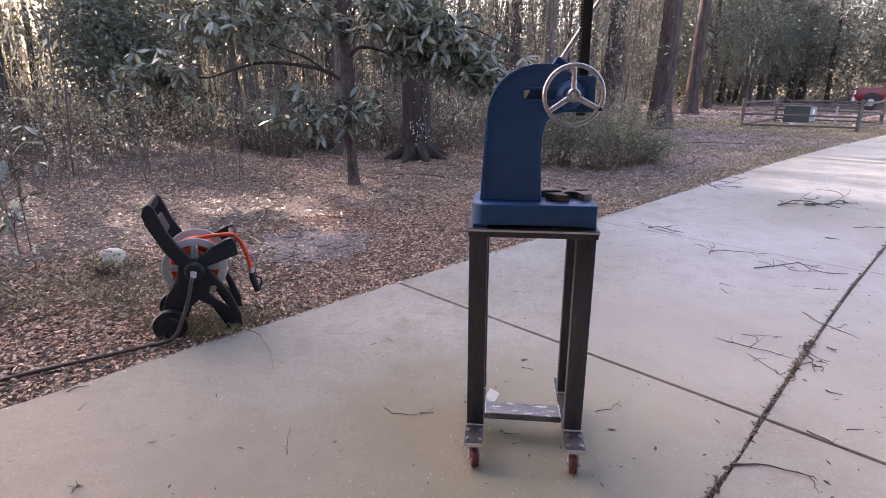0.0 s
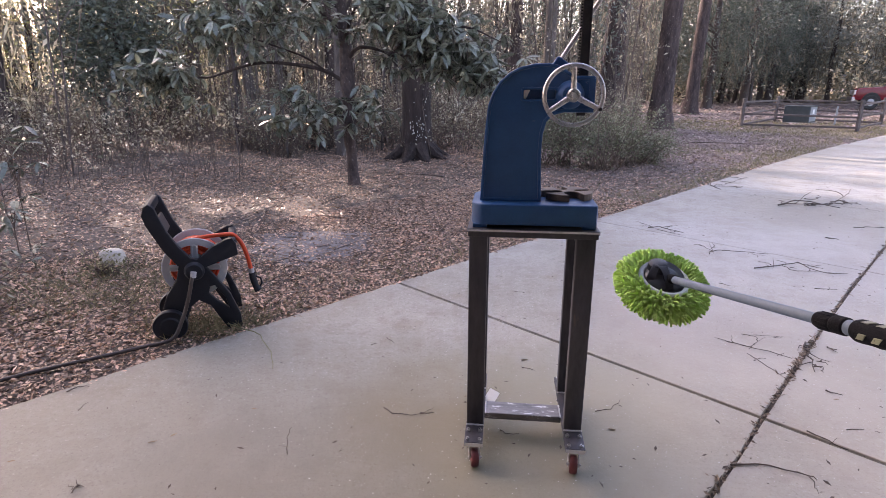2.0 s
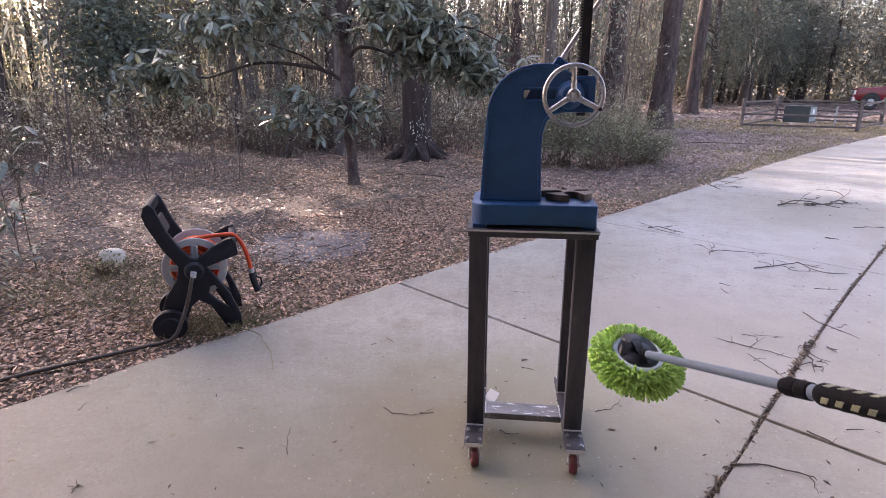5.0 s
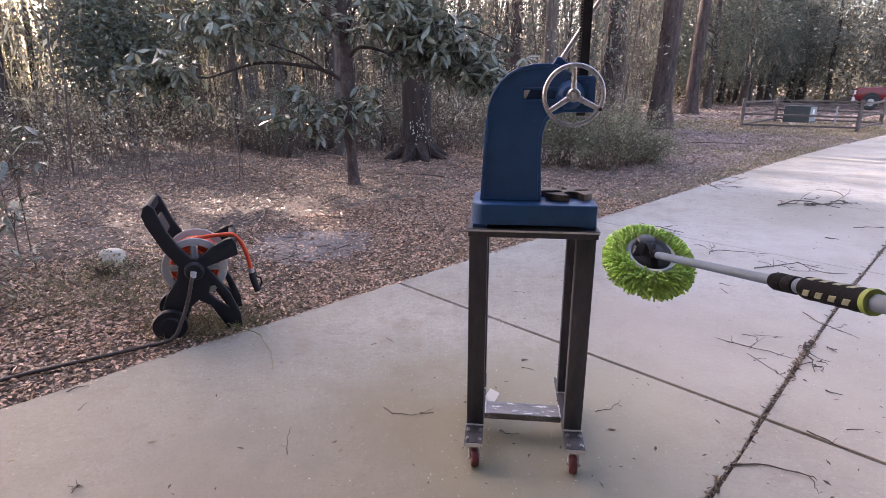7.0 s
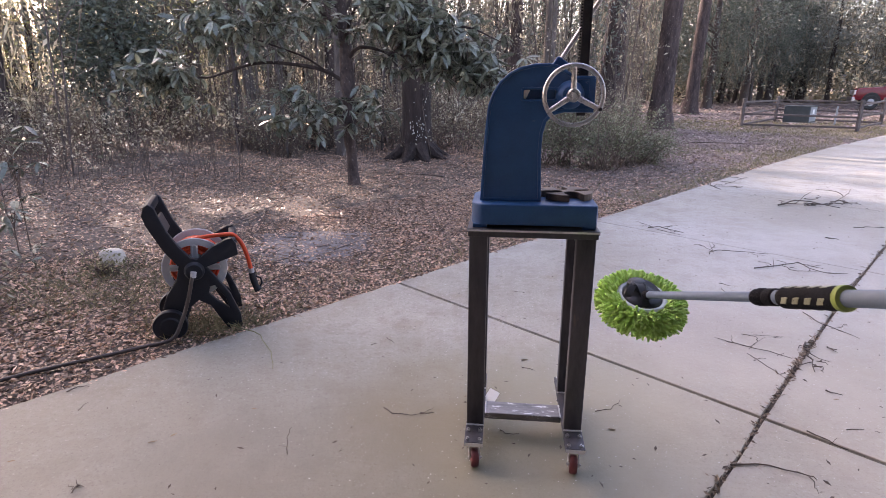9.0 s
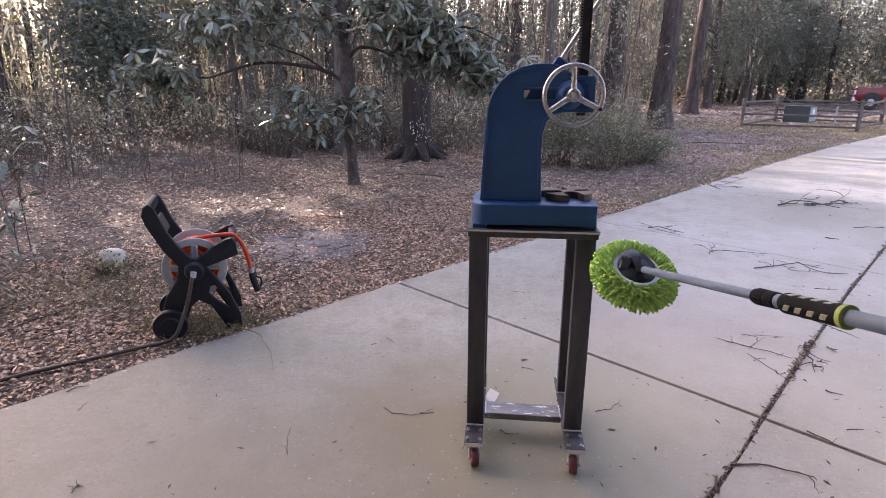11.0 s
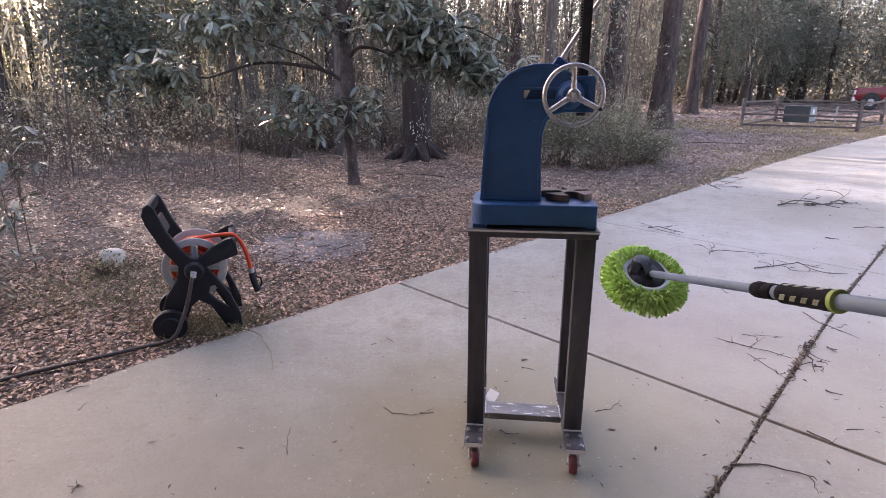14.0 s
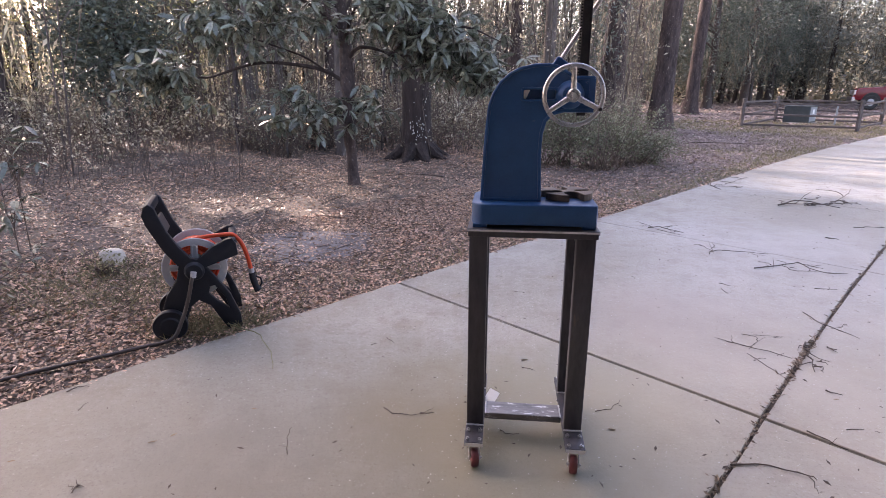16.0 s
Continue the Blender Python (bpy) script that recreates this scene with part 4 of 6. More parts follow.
def tree(x, y, h, r, bark, leaf, label, crown_from=0.35, leaves=900, leaf_len=0.32, lean=(0, 0), wide=2.6, moss=0, limbs=6, group="woodland trees", low_moss=2.5, aspect=0.45):
    z = ground_z(x, y) - 0.05
    t = thing("tree", pose(x, y, z), label, "tree", group)
    hs = np.array([0, 0.015, 0.05, 0.12, 0.25, 0.45, 0.7, 1.0]) * h
    bend = rng.normal(size=(8, 2)) * 0.007 * h * np.linspace(0, 1, 8)[:, None]
    path = [(lean[0] * q / h + bend[i, 0], lean[1] * q / h + bend[i, 1], q) for i, q in enumerate(hs)]
    fr = np.array([1.75, 1.45, 1.15, 1.0, 0.92, 0.75, 0.5, 0.12]) * r
    part("trunk", trunk_mesh(path, list(fr)), bark, t, smooth=True)
    for i in range(limbs):
        q = rng.uniform(max(0.3, crown_from * 0.8), 0.9) * h
        a = rng.uniform(0, 6.28)
        p0 = Vector((np.interp(q, hs, [p[0] for p in path]), np.interp(q, hs, [p[1] for p in path]), q))
        L = wide * rng.uniform(0.5, 1.0)
        pts = [p0, p0 + Vector((math.cos(a) * L * 0.45, math.sin(a) * L * 0.45, L * 0.25)), p0 + Vector((math.cos(a + 0.3) * L, math.sin(a + 0.3) * L, L * 0.35))]
        part("limb", tube(pts, [r * 0.32, r * 0.2, r * 0.05], 6), bark, t)
    if leaves:
        nc = max(8, leaves // 28)
        p = clumps((lean[0] * 0.7, lean[1] * 0.7, h * (crown_from + 1.02) / 2), (wide, wide, h * (1.02 - crown_from) / 2), nc, 28, 0.42)
        leaf_cloud("crown", p, leaf_len, leaf, t, aspect=aspect)
    if moss:
        c = np.column_stack([rng.normal(size=moss) * wide * 0.6, rng.normal(size=moss) * wide * 0.6, rng.uniform(low_moss, h * 0.75, moss)])
        ms = wisps("moss", c, 16, (0.25, 0.25, 0.4), 0.6, MOSS, t)
        tagged(ms, "pale hanging moss", kind="stuff")
    return t


def magnolia():
    x, y = -1.42, 8.70
    t = thing("magnolia_tree", pose(x, y, ground_z(x, y) - 0.03), "small magnolia tree with long glossy dark leaves", "tree")
    main = [(0.006, 0, 0), (0.0, 0, 0.25), (-0.004, 0, 0.57), (-0.026, 0, 0.83), (0.022, 0, 1.08), (-0.008, 0, 1.35), (-0.014, 0, 1.6), (-0.032, 0, 2.06), (-0.05, 0, 2.67), (-0.08, 0.05, 3.4), (-0.05, 0.1, 4.4)]
    girth = [0.108, 0.086, 0.080, 0.090, 0.104, 0.084, 0.105, 0.084, 0.075, 0.055, 0.02]
    fine = spline(main, 6)
    part("trunk", trunk_mesh(fine, [np.interp(k / 6, range(11), girth) for k in range(len(fine))], 18, rough=0.10), MAGNOLIA_BARK, t, smooth=True)
    limbs = [
        [(-0.03, 0, 1.57), (-0.33, -0.1, 1.75), (-0.71, -0.2, 1.83), (-1.15, -0.2, 1.86), (-1.48, -0.2, 1.81), (-1.94, -0.2, 1.67), (-2.17, -0.2, 1.65), (-2.58, -0.25, 1.67), (-3.18, -0.3, 1.80)],
        [(0.0, 0, 1.9), (0.106, -0.1, 2.015), (0.247, -0.2, 2.07), (0.466, -0.2, 2.04), (0.63, -0.2, 1.96), (0.9, -0.3, 1.95), (1.4, -0.4, 1.88), (2.0, -0.5, 1.58)],
        [(-0.04, 0, 2.25), (-0.4, -0.2, 2.6), (-1.0, -0.5, 2.85), (-1.8, -0.7, 2.8)],
        [(-0.03, 0, 2.15), (0.15, -0.3, 2.5), (0.5, -0.6, 2.8), (1.3, -0.9, 2.7)],
        [(-0.01, 0, 1.2), (0.16, -0.1, 1.16), (0.30, -0.2, 1.25)],
        [(-0.02, 0, 1.05), (-0.2, -0.15, 1.12), (-0.45, -0.3, 1.22), (-0.8, -0.4, 1.32)],
        [(-0.05, 0.0, 2.5), (0.2, 0.4, 3.0), (0.9, 0.7, 3.4)],
        [(-0.05, 0.0, 2.6), (-0.9, 0.4, 3.1), (-1.8, 0.6, 3.3)],
        [(0.63, -0.2, 1.96), (1.1, -0.5, 2.25), (1.7, -0.7, 2.3), (2.2, -0.8, 2.1)],
        [(-0.30, -0.1, 1.74), (-0.58, -0.2, 1.93), (-0.9, -0.2, 2.05), (-1.29, -0.2, 2.18), (-1.69, -0.2, 2.27), (-2.1, -0.4, 2.4)],
    ]
    tips = []
    for j, L in enumerate(limbs):
        s = spline(L, 5)
        part("limb", tube(s, list(np.linspace(0.016 if j in (5, 9) else 0.032, 0.007, len(s))), 8), BARK_DARK, t, smooth=True)
        n0 = int(len(s) * (0.78 if j == 0 else 0.55))
        for p in s[n0:]:
            for _ in range(2):
                tips.append(np.array(p) + rng.normal(size=3) * (0.22, 0.22, 0.17))
    tips = np.array(tips)
    extra = [clumps(c, r, n, 1, 0.1) for c, r, n in (
        ((-1.1, -0.5, 2.5), (1.15, 0.6, 0.36), 85), ((-0.1, -0.1, 3.6), (1.9, 1.2, 0.8), 90),
        ((0.8, -0.5, 2.5), (0.5, 0.4, 0.38), 60), ((1.3, -0.5, 2.2), (0.45, 0.4, 0.33), 66),
        ((1.7, -0.5, 1.9), (0.42, 0.35, 0.28), 48), ((2.05, -0.5, 1.62), (0.32, 0.3, 0.18), 22),
        ((-2.68, -0.3, 1.74), (0.6, 0.35, 0.11), 50), ((-0.68, -0.35, 1.15), (0.38, 0.25, 0.33), 30),
        ((0.32, -0.25, 1.2), (0.16, 0.15, 0.32), 12))]
    tips = np.concatenate([tips, *extra])
    # twigs and whorls of eleven leaves
    near = tips + rng.normal(size=tips.shape) * 0.12 - (0, 0, 0.12)
    tagged(strands("twig_mass", near, tips, 0.006, BARK_DARK, t), kind="stuff")
    k = 8
    c = np.repeat(tips, k, axis=0)
    a = rng.uniform(0, 6.28, len(c))
    d = np.column_stack([np.cos(a), np.sin(a), rng.uniform(-1.7, 0.5, len(c))])
    d = unit(d)
    nrm = rng.normal(size=d.shape) * 0.5 + (0, 0, 1)
    nrm = unit(nrm - d * np.sum(nrm * d, axis=1, keepdims=True))
    ln = rng.uniform(0.13, 0.24, len(c))
    v, f = broad_leaves(c + d * 0.015, d, nrm, ln, ln * rng.uniform(0.27, 0.36, len(c)))
    tagged(raw("leaves", v, f, MAGNOLIA, t), "long glossy grey-green leaves", kind="stuff")


def oak():
    x, y = -0.55, 11.95
    t = thing("oak_tree", pose(x, y, ground_z(x, y) - 0.05), "thick dark oak trunk with white lichen patches and spreading roots", "tree")
    path = [(0, 0, 0), (0, 0, 0.12), (0, 0, 0.35), (0, 0, 0.8), (0.01, 0, 1.6), (-0.02, 0, 3), (0.05, 0, 5), (0.1, 0, 8)]
    bm = trunk_mesh(path, [0.50, 0.40, 0.335, 0.305, 0.285, 0.275, 0.26, 0.12], 22, rough=0.07)
    part("trunk", bm, BARK_DARK, t, smooth=True)
    for a in (200, 250, 290, 330, 20, 120):
        d = Vector((math.cos(radians(a)), math.sin(radians(a)), 0))
        part("root", tube([d * 0.25 + Vector((0, 0, 0.30)), d * 0.48 + Vector((0, 0, 0.12)), d * 0.75 + Vector((0, 0, 0.03))], [0.16, 0.11, 0.03], 8), BARK_DARK, t, smooth=True)
    lv, lf = [], []
    for i in range(46):
        a, z = radians(rng.normal(285, 20)), abs(rng.normal(0.55, 0.22)) + 0.1
        r = np.interp(z, [0, 0.35, 0.8, 1.6, 3], [0.50, 0.335, 0.307, 0.287, 0.277]) + 0.014
        w, hgt = rng.uniform(0.004, 0.02), rng.uniform(0.008, 0.03)
        c = np.array([r * math.cos(a), r * math.sin(a), z])
        s, n = np.array([-math.sin(a), math.cos(a), 0]), np.array([math.cos(a), math.sin(a), 0])
        o = len(lv)
        lv += [c - s * w, c - np.array([0, 0, hgt]), c + s * w, c + np.array([0, 0, hgt]), c + n * 0.008]
        lf += [(o, o + 1, o + 4), (o + 1, o + 2, o + 4), (o + 2, o + 3, o + 4), (o + 3, o, o + 4)]
    tagged(raw("lichen", lv, lf, LICHEN, t), "white lichen patches", kind="stuff")
    for L in ([(0.0, 0, 4.2), (1.2, -0.5, 5.2), (2.6, -1.0, 5.8)], [(0.05, 0, 4.8), (-1.3, -0.4, 5.9), (-2.6, -0.6, 6.6)], [(0.05, 0, 5.4), (0.4, 1.4, 6.6), (0.6, 2.6, 7.4)]):
        part("limb", tube(spline(L, 5), list(np.linspace(0.16, 0.03, 11)), 8), BARK_DARK, t, smooth=True)
    leaf_cloud("crown", clumps((-0.5, 2.5, 9.0), (3.4, 3.0, 1.9), 45, 24, 0.4), 0.24, LEAF_DARK, t)


def shrub(x, y, h, w, leaf, n, size, label="scrubby understory shrub with thin stems", stems=24, name="shrub", group="understory shrubs", bare=0):
    t = thing(name, pose(x, y, ground_z(x, y) - 0.01), label, "shrub", group)
    a = rng.normal(size=(stems, 3)) * (w * 0.15, w * 0.15, 0)
    b = np.column_stack([rng.normal(size=(stems, 2)) * w * 0.45, rng.uniform(0.45, 1.05, stems) * h])
    fork = a + (b - a) * rng.uniform(0.4, 0.7, (stems, 1)) + rng.normal(size=(stems, 3)) * 0.05
    tw0 = np.repeat(fork, 4, axis=0)
    tw1 = tw0 + rng.normal(size=tw0.shape) * (w * 0.28, w * 0.28, h * 0.2) + (0, 0, h * 0.12)
    tw1[:, 2] = np.maximum(tw1[:, 2], 0.05)
    aa, bb = np.concatenate([a, fork, tw0]), np.concatenate([fork, b, tw1])
    rr = np.concatenate([np.full(stems, 0.012), np.full(stems, 0.007), np.full(len(tw0), 0.004)])
    tagged(strands("stem_tangle", aa, bb, rr, TWIG, t), kind="stuff")
    if n:
        at = np.concatenate([b, tw1])
        i = rng.integers(0, len(at), n)
        root = np.concatenate([fork, tw0])[i]
        p = root + (at[i] - root) * rng.uniform(0.2, 1.05, (n, 1)) + rng.normal(size=(n, 3)) * 0.06
        p[:, 2] = np.maximum(p[:, 2], 0.02)
        tagged(leaf_cloud("foliage", p, size, leaf, t, up=0.4), kind="stuff")
    return t


magnolia()
oak()


def build_woods():
    # trees that stand out
    tree(7.72, 20.2, 17, 0.34, PINE_BARK, LEAF_DARK, "tall pine with ridged brown bark", 0.5, 350, 0.3, (0.0, 0), 3.0, limbs=5, group="pines", aspect=0.10)
    tree(13.2, 30.5, 19, 0.30, PINE_BARK, LEAF_DARK, "tall pine with ridged brown bark", 0.5, 350, 0.3, (0.2, 0), 3.0, limbs=5, group="pines", aspect=0.10)
    tree(6.1, 21.5, 17, 0.30, PINE_BARK, LEAF_DARK, "tall pine with ridged brown bark", 0.5, 300, 0.3, (0.3, 0), 2.8, limbs=5, group="pines", aspect=0.10)
    tree(7.6, 26.0, 18, 0.33, PINE_BARK, LEAF_DARK, "tall pine with ridged brown bark", 0.5, 300, 0.3, (0.6, 0), 2.8, limbs=5, group="pines", aspect=0.10)
    tree(3.2, 17.5, 15, 0.17, BARK_GREY, LEAF_DARK, "slim grey woodland trunk", 0.45, 700, 0.28, (0.2, 0), 2.4)
    tree(-2.2, 12.6, 12, 0.15, BARK_GREY, LEAF_DULL, "slim grey woodland trunk", 0.4, 700, 0.24, (-0.1, 0), 2.2)
    tree(-7.7, 14.0, 4.3, 0.09, BARK, LEAF_DARK, "dark leafy understory tree", 0.20, 7000, 0.13, (-0.1, 0), 1.0, limbs=9)
    tree(-8.8, 14.7, 4.4, 0.09, BARK, LEAF_DARK, "dark leafy understory tree", 0.20, 7000, 0.13, (0.1, 0), 1.05, limbs=9)
    tree(-4.75, 13.1, 6, 0.04, BARK, LEAF_DARK, "thin bare sapling among the brush", 0.8, 60, 0.1, (0.05, 0), 0.4, limbs=2)
    tree(-10.2, 13.2, 14, 0.18, BARK, LEAF_DULL, "dark trunk hung with pale moss", 0.45, 600, 0.25, (0.4, 0), 2.2, moss=26)
    # the woods behind, thinner to the right where a yard opens
    placed = [(7.72, 20.2), (13.2, 30.5), (6.1, 21.5), (-0.55, 11.95), (7.6, 26.0)]
    count = 0
    while count < 78:
        az, d = radians(rng.uniform(-50, 21)), rng.uniform(17, 46)
        x, y = d * math.sin(az), d * math.cos(az)
        if edge_distance(x, y) < 7 or min(math.hypot(x - a, y - b) for a, b in placed) < 1.7:
            continue
        if (math.degrees(az) > 17 and d < 36) or in_glade(x, y, 2.4) or (math.degrees(az) < -31 and d > 24 and count % 4):
            continue
        placed.append((x, y))
        count += 1
        left = math.degrees(az) < -20
        kind = rng.random()
        h, r = rng.uniform(12, 19), rng.uniform(0.09, 0.26)
        if kind < 0.45:
            tree(x, y, h, r, BARK_GREY if rng.random() < 0.6 else BARK, LEAF_DULL, "grey woodland trunk hung with pale moss", 0.42, 220, 0.28, tuple(rng.normal(size=2) * 0.7), 2.6, moss=26 if left else 12, low_moss=1.8)
        elif kind < 0.75:
            tree(x, y, h, r, PINE_BARK, LEAF_DARK, "slim pine with brown bark", 0.55, 220, 0.28, tuple(rng.normal(size=2) * 0.5), 2.4, limbs=5, moss=10, aspect=0.12)
        else:
            tree(x, y, rng.uniform(5, 9), r * 0.5, BARK, LEAF_SUNLIT if left else LEAF_DARK, "young leafy woodland tree", 0.15, 1500, 0.16, tuple(rng.normal(size=2) * 0.4), 1.8, moss=4)
    # evergreens past the yard
    for i in range(30):
        az, d = radians(rng.uniform(15, 47)), rng.uniform(50, 66)
        x, y = d * math.sin(az), d * math.cos(az)
        # right-hand trees take the leaf colour with haze mixed in
        tree(x, y, rng.uniform(9, 16), rng.uniform(0.15, 0.3), BARK, LEAF_DARK if az < radians(30) else LEAF_HAZE, "dense hazy evergreen past the yard", 0.06, 6600, 0.19, tuple(rng.normal(size=2) * 0.4), 3.0, moss=34, limbs=9, low_moss=1.5, group="yard trees")
    for x, y, h in ((17.5, 38, 11), (21.5, 41, 12), (25.5, 45, 13), (14.2, 43, 12), (31, 50, 13)):
        tree(x, y, h, 0.25, BARK, LEAF_DARK if x < 26 else LEAF_HAZE, "dense hazy evergreen past the yard", 0.1, 13000, 0.15, (0, 0), 3.4, moss=40, limbs=10, low_moss=2.0, group="yard trees")
    # sun screens: added trees with crowns above the view, between the sun and the driveway
    for i in range(18):
        s, lat, t = -1.2 + 8.6 * i / 17, rng.uniform(-2.6, 1.2), rng.uniform(19, 24)
        x, y, _ = drive(s, lat)
        x, y = x + math.sin(SUN_AZ) * t, y + math.cos(SUN_AZ) * t
        if in_glade(x, y, 1.9):
            continue
        tree(x, y, 13.5, rng.uniform(0.12, 0.22), BARK, LEAF_DARK, "tall leafy tree added to screen the sun from the driveway", 0.62, 1300, 0.42, (0, 0), 2.1, moss=8, low_moss=3)
    # an added row of high crowns that keeps the sun off the slabs near the house
    for k in range(9):
        q = -4.4 + 1.1 * k
        tree(-14.8 + 0.766 * q + rng.normal() * 0.4, 20.1 + 0.643 * q + rng.normal() * 0.8, 14.6, 0.10, BARK, LEAF_DARK, "slim tall tree added so that its high crown gives shade", 0.735, 1400, 0.42, (0, 0), 1.7, limbs=4)
    # two more added crowns that cut the sun on the nearer litter
    for q in (-0.9, 0.9):
        tree(-12.4 + 0.766 * q, 19.2 + 0.643 * q, 11.8, 0.09, BARK, LEAF_DARK, "slim tall tree added so that its high crown gives shade", 0.77, 1500, 0.42, (0, 0), 1.5, limbs=4)
    # unseen trees added beyond the left edge to hold back light
    for i in range(6):
        az, d = radians(rng.uniform(-80, -52)), rng.uniform(13, 26)
        x, y = d * math.sin(az), d * math.cos(az)
        tree(x, y, rng.uniform(12, 16), rng.uniform(0.12, 0.28), BARK, LEAF_DARK, "tall leafy tree added out of view to give shade", 0.45, 500, 0.34, (0, 0), 2.6)


def build_far_woods():
    n = 320
    az, d = np.radians(rng.uniform(-60, 30, n)), rng.uniform(48, 95, n)
    a = np.column_stack([d * np.sin(az), d * np.cos(az), np.full(n, -0.1)])
    b = a + np.column_stack([rng.normal(size=n) * 0.6, rng.normal(size=n) * 0.6, rng.uniform(7, 14, n)])
    tagged(strands("far_trunks", a, b, rng.uniform(0.12, 0.36, n), BARK), "distant grey trunks at the end of the woods", "woods", kind="stuff")
    n = 2600
    az, d = np.radians(rng.uniform(-60, 62, n)), rng.uniform(50, 100, n)
    c = np.column_stack([d * np.sin(az), d * np.cos(az), rng.uniform(0, 1, n) ** 1.3 * 11])
    c = c[(np.degrees(az) > -25) | (c[:, 2] < 4.5)]
    n = len(c)
    p = np.repeat(c, 38, axis=0) + rng.normal(size=(n * 38, 3)) * (1.2, 1.2, 0.9)
    p[:, 2] = np.maximum(p[:, 2], 0.1)
    tagged(leaf_cloud("far_foliage", p, 0.31, LEAF_DULL), "distant hazy foliage at the end of the woods", "woods", kind="stuff")
    n = 1500
    az, d = np.radians(rng.uniform(-60, 62, n)), rng.uniform(60, 110, n)
    c = np.column_stack([d * np.sin(az), d * np.cos(az), rng.uniform(0, 9, n)])
    p = np.repeat(c, 24, axis=0) + rng.normal(size=(n * 24, 3)) * (1.6, 1.6, 0.9)
    p[:, 2] = np.maximum(p[:, 2], 0.1)
    n = 900
    az, d = np.radians(rng.uniform(12, 62, n)), rng.uniform(66, 92, n)
    c = np.column_stack([d * np.sin(az), d * np.cos(az), rng.uniform(0, 15, n)])
    q = np.repeat(c, 24, axis=0) + rng.normal(size=(n * 24, 3)) * (1.5, 1.5, 1.1)
    q[:, 2] = np.maximum(q[:, 2], 0.1)
    tagged(leaf_cloud("far_evergreens", q, 0.75, LEAF_DARK), "distant dark evergreens closing the yard", "woods", kind="stuff")
    tagged(leaf_cloud("far_brush", p, 0.8, LEAF_DULL), "distant brush closing the end of the woods", "woods", kind="stuff")


def wooded(n, az0, az1, d0, d1, e0):
    az, d = np.radians(rng.uniform(az0, az1, n)), np.sqrt(rng.uniform(d0 ** 2, d1 ** 2, n))
    x, y = d * np.sin(az), d * np.cos(az)
    return np.array([(a, b) for a, b in zip(x, y) if edge_distance(a, b) > e0 and not (d1 > 34 and in_glade(a, b, 1.1))])


def wisps(name, c, per, spread, length, material, parent=None):
    """Hanging moss: narrow drooping tufts round each place."""
    a = np.repeat(c, per, axis=0) + rng.normal(size=(len(c) * per, 3)) * spread
    d = unit(rng.normal(size=a.shape) * (0.3, 0.3, 0.15) - (0, 0, 1))
    nr = unit(np.cross(d, rng.normal(size=a.shape)))
    ln = rng.uniform(0.4, 1.3, len(a)) * length
    a[:, 2] = np.maximum(a[:, 2], ln + 0.3)
    v, f = leaf_quads(a, d, nr, ln, ln * rng.uniform(0.06, 0.16, len(a)))
    return raw(name, v, f, material, parent)


